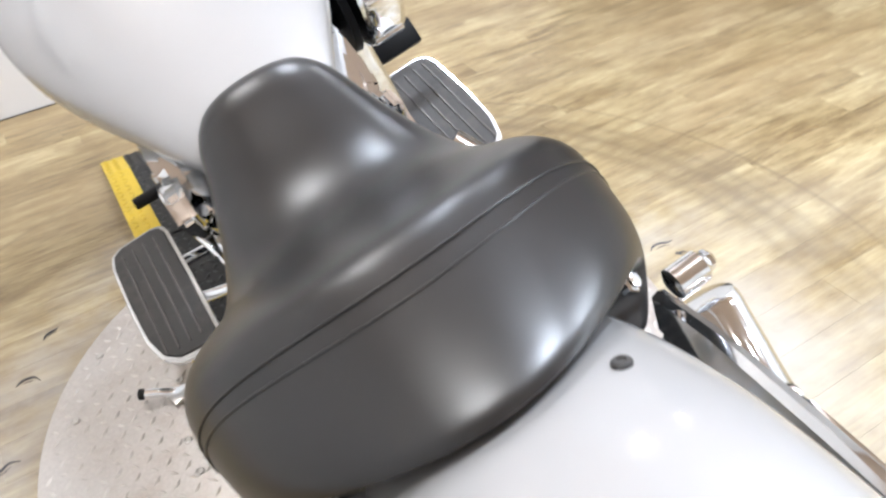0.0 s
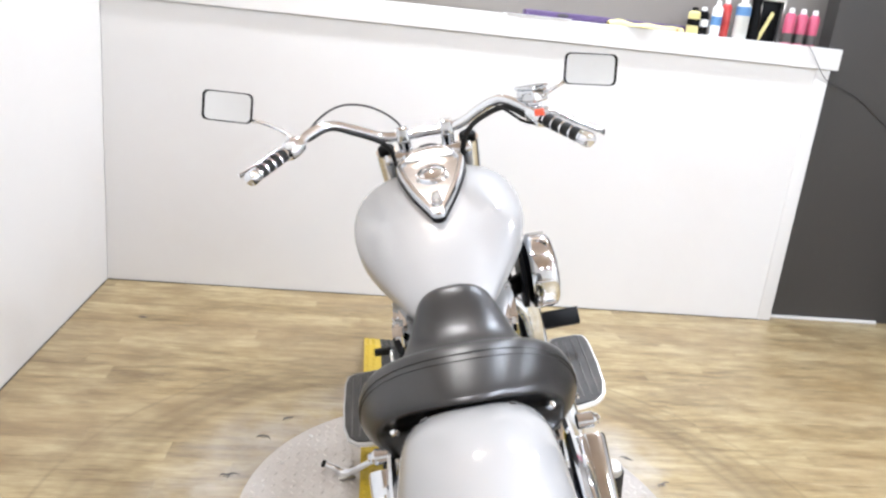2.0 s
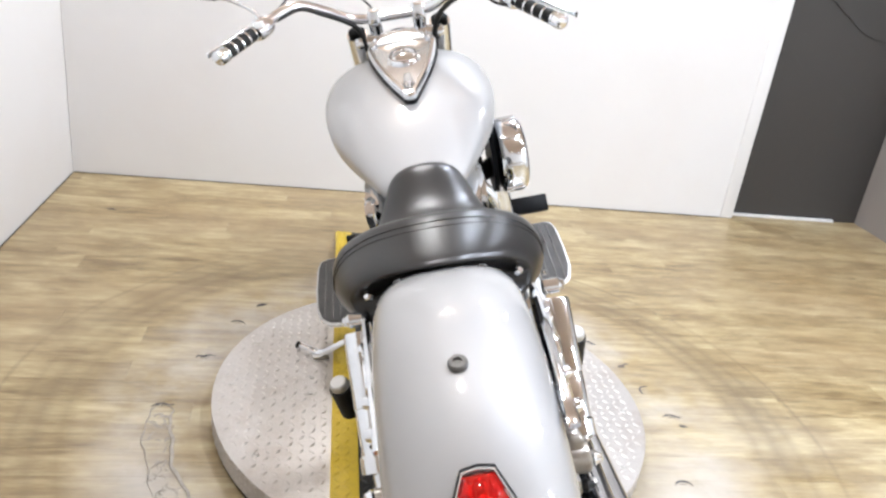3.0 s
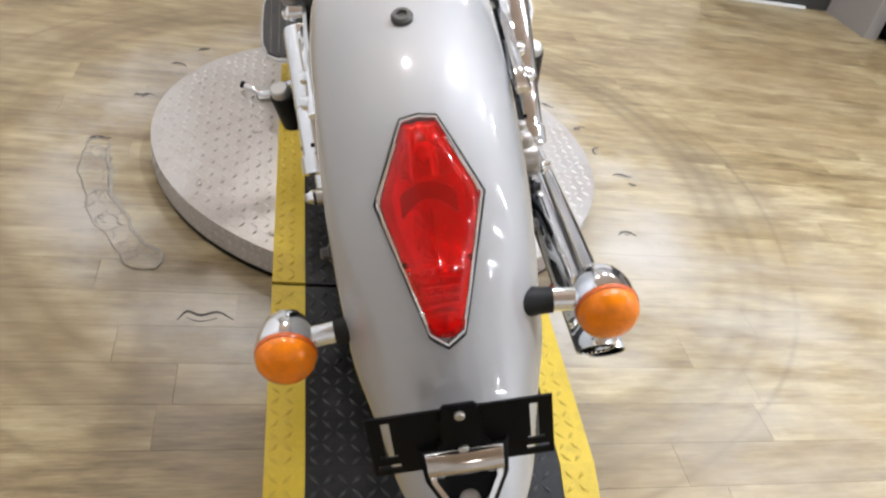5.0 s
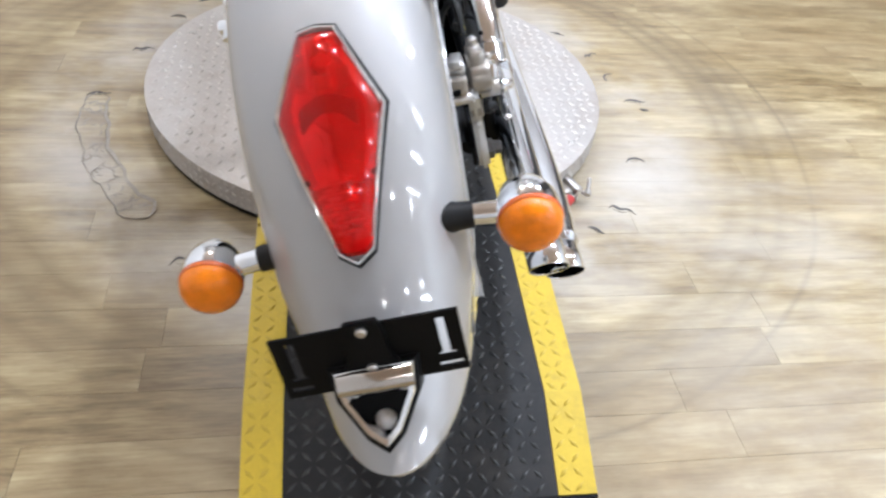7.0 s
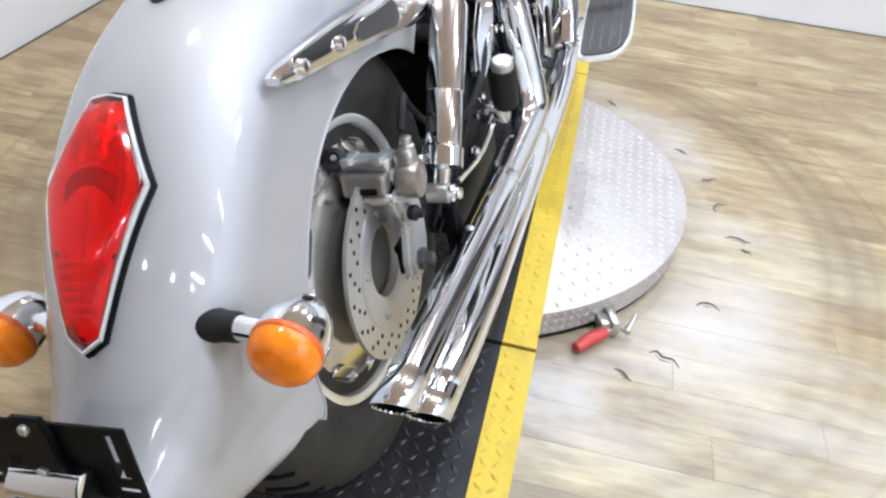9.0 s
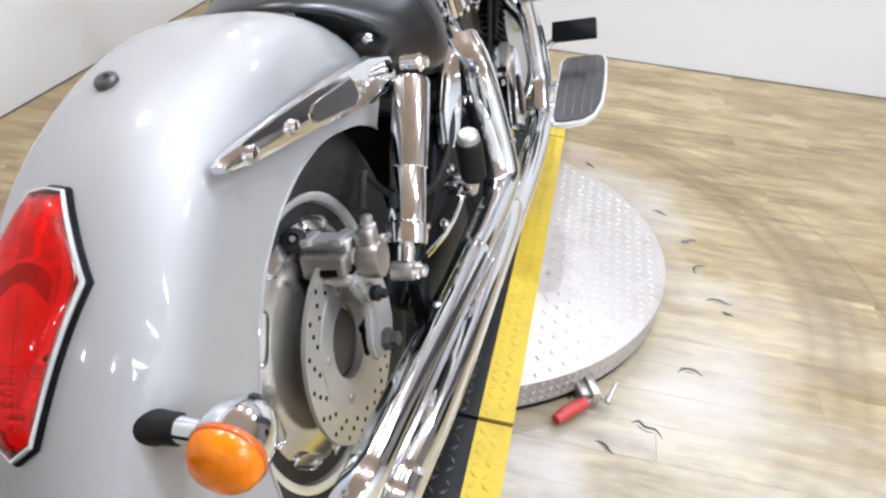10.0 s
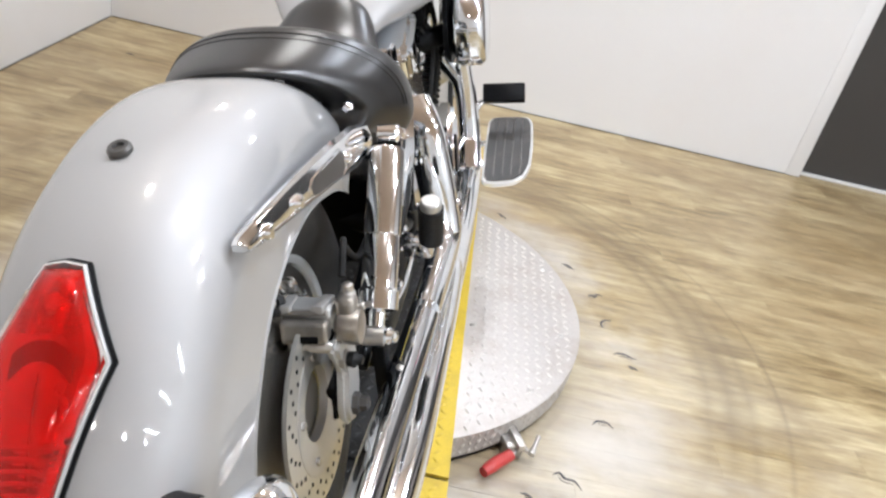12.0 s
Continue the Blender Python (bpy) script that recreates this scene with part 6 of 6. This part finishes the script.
part("cord", tube([(0, 0.03, 0.003), (0.005, 0.005, 0.002), (0.05, -0.003, -0.06), (0.12, 0.0, -0.14), (0.22, 0.05, -0.17), (0.36, 0.075, -0.22), (0.50, 0.076, -0.31), (0.64, 0.077, -0.39), (0.88, 0.077, -0.42)], 0.0020, 8), GREY_RUBBER, cord)

# ---- scars, cuts and residue in the floor round the turntable ----
scars = []


def scar(x, y, size, turn, kind):
    """A curled cut in the vinyl: one lip standing a little proud."""
    c, s = math.cos(radians(turn)), math.sin(radians(turn))
    shapes = {0: [(-1, 0), (-0.6, 0.35), (0, 0.42), (0.55, 0.22), (1, 0.28)], 1: [(-1, -0.1), (-0.7, 0.35), (-0.2, 0.15), (0.4, 0.35), (1, -0.05)], 2: [(-0.9, 0), (-0.4, 0.5), (0.4, 0.5), (0.9, -0.1)]}
    pts = [(x + size * (a * c - b * s), y + size * (a * s + b * c), 0.0008) for a, b in shapes[kind]]
    scars.append(tube(pts, [0.0006, 0.0026, 0.0030, 0.0022, 0.0006], 6, 4, flat=(1.0, 1.0)))
    far = [(px + size * 0.25 * s, py - size * 0.32 * c, 0.0004) for px, py, _ in pts[1:-1]]
    scars.append(tube(far, [0.0004, 0.0012, 0.0004], 5, 3))


for x, y, size, turn, kind in ((-0.589, 1.371, 0.028, -10, 2), (-0.735, 0.905, 0.030, 5, 0), (-0.415, 0.245, 0.055, 0, 1), (0.754, 0.904, 0.034, -6, 0), (0.77, 0.862, 0.014, -20, 1), (0.659, 0.606, 0.030, 4, 2),
                             (0.558, 0.404, 0.034, -24, 1), (0.70, 1.19, 0.026, 30, 1), (0.62, 1.33, 0.024, -30, 0), (-0.66, 1.16, 0.030, 12, 1), (-0.52, 1.50, 0.022, 30, 0), (0.47, 0.33, 0.022, -40, 0),
                             (0.72, 1.05, 0.030, 60, 2), (-1.217, 2.29, 0.020, 0, 0), (0.40, 1.58, 0.024, -50, 1)):
    scar(x, y, size, turn, kind)
tagged(part("floor_scars", joined(*scars), SCUFF), "curled dark cuts in the vinyl round the turntable", "scuffs", kind="stuff")
loop = []
for k, r, way in ((0, 0.702, 1), (1, 0.766, -1)):
    for i in range(20):
        a = radians(181 + 40 * (i if way > 0 else 19 - i) / 19)
        rr = r + 0.005 * math.sin(0.9 * i + k) + 0.003 * math.sin(2.3 * i)
        loop.append((rr * math.cos(a), CY + rr * math.sin(a), 0.0))
    a = radians(223.5 if way > 0 else 178.5)
    loop.append((0.734 * math.cos(a), CY + 0.734 * math.sin(a), 0.0))
loop.append(loop[0])
edge = [tube(loop, [0.005, 0.008, 0.006, 0.009, 0.004, 0.008, 0.005], 6, 2, flat=(1.0, 0.16))]
rng = random.Random(2)
for _ in range(60):
    a, rr = radians(rng.uniform(182, 221)), rng.uniform(0.708, 0.762)
    p = Vector((rr * math.cos(a), CY + rr * math.sin(a), 0))
    d = Vector((rng.uniform(-1, 1), rng.uniform(-1, 1), 0)) * 0.016
    edge.append(tube([p - d, p + Vector((d.y, -d.x, 0)) * 0.3, p + d], [0.001, 0.004, 0.001], 5, 2, flat=(1.0, 0.16)))
bm = joined(*edge)
for v in bm.verts:
    v.co.z = max(v.co.z, 0) * 0.5 + 0.0005
tagged(part("glue_residue", bm, RESIDUE), "grey outline of dried glue beside the turntable", "residue", kind="stuff")

# ---- floor planks, last ----
WIDTH, LONG, TH = 0.1005, 1.22, 0.004
plank_mesh = {}


def plank(length):
    """A vinyl plank with eased edges; planks of one length share a mesh."""
    if length not in plank_mesh:
        bm = box((length - 0.0004, WIDTH - 0.0004, TH), (0, 0, -TH / 2), 0.0003, seg=1)
        me = bpy.data.meshes.new("plank")
        bm.to_mesh(me)
        bm.free()
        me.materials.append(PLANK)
        plank_mesh[length] = me
    return plank_mesh[length]


rng = random.Random(5)
near, far = [], []
y = 0.1215 - WIDTH / 2 + WIDTH * round((SOUTH - 0.1215) / WIDTH) + WIDTH
while y < NORTH - 0.04:
    row = round((y - 0.172) / WIDTH)
    x = WEST + 0.002 - (0.27 if row == 0 else rng.random() * LONG)
    if row == 0:
        x = -0.577 - LONG
    while x < EAST:
        a, b = max(x, WEST + 0.002), min(x + LONG, EAST - 0.002)
        if b - a > 0.03:
            item = (round(b - a, 3), (a + b) / 2, y)
            (near if -0.75 < y < 2.75 and a < 2.7 else far).append(item)
        x += LONG
    y += WIDTH
near.sort(key=lambda q: math.hypot(q[1] - 0.3, q[2] - 0.9))
far += near[300:]
for length, x, yy in near[:300]:
    ob = new("plank", plank(length))
    ob.location = (x, yy, 0)
    ob.parent = floor
verts, faces = [], []
for length, x, yy in far:
    b = len(verts)
    h, w = length / 2 - 0.0002, WIDTH / 2 - 0.0002
    for z, k in ((0.0, 0.0003), (-0.0003, 0.0), (-TH, 0.0)):
        verts += [(x - h + k, yy - w + k, z), (x + h - k, yy - w + k, z), (x + h - k, yy + w - k, z), (x - h + k, yy + w - k, z)]
    faces.append((b, b + 1, b + 2, b + 3))
    for lay in (0, 4):
        for i in range(4):
            j = (i + 1) % 4
            faces.append((b + lay + i, b + lay + 4 + i, b + lay + 4 + j, b + lay + j))
me = bpy.data.meshes.new("far_planks")
me.from_pydata(verts, [], faces)
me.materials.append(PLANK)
rest = new("far_planks", me)
rest.parent = floor
rest["kind"] = "stuff"
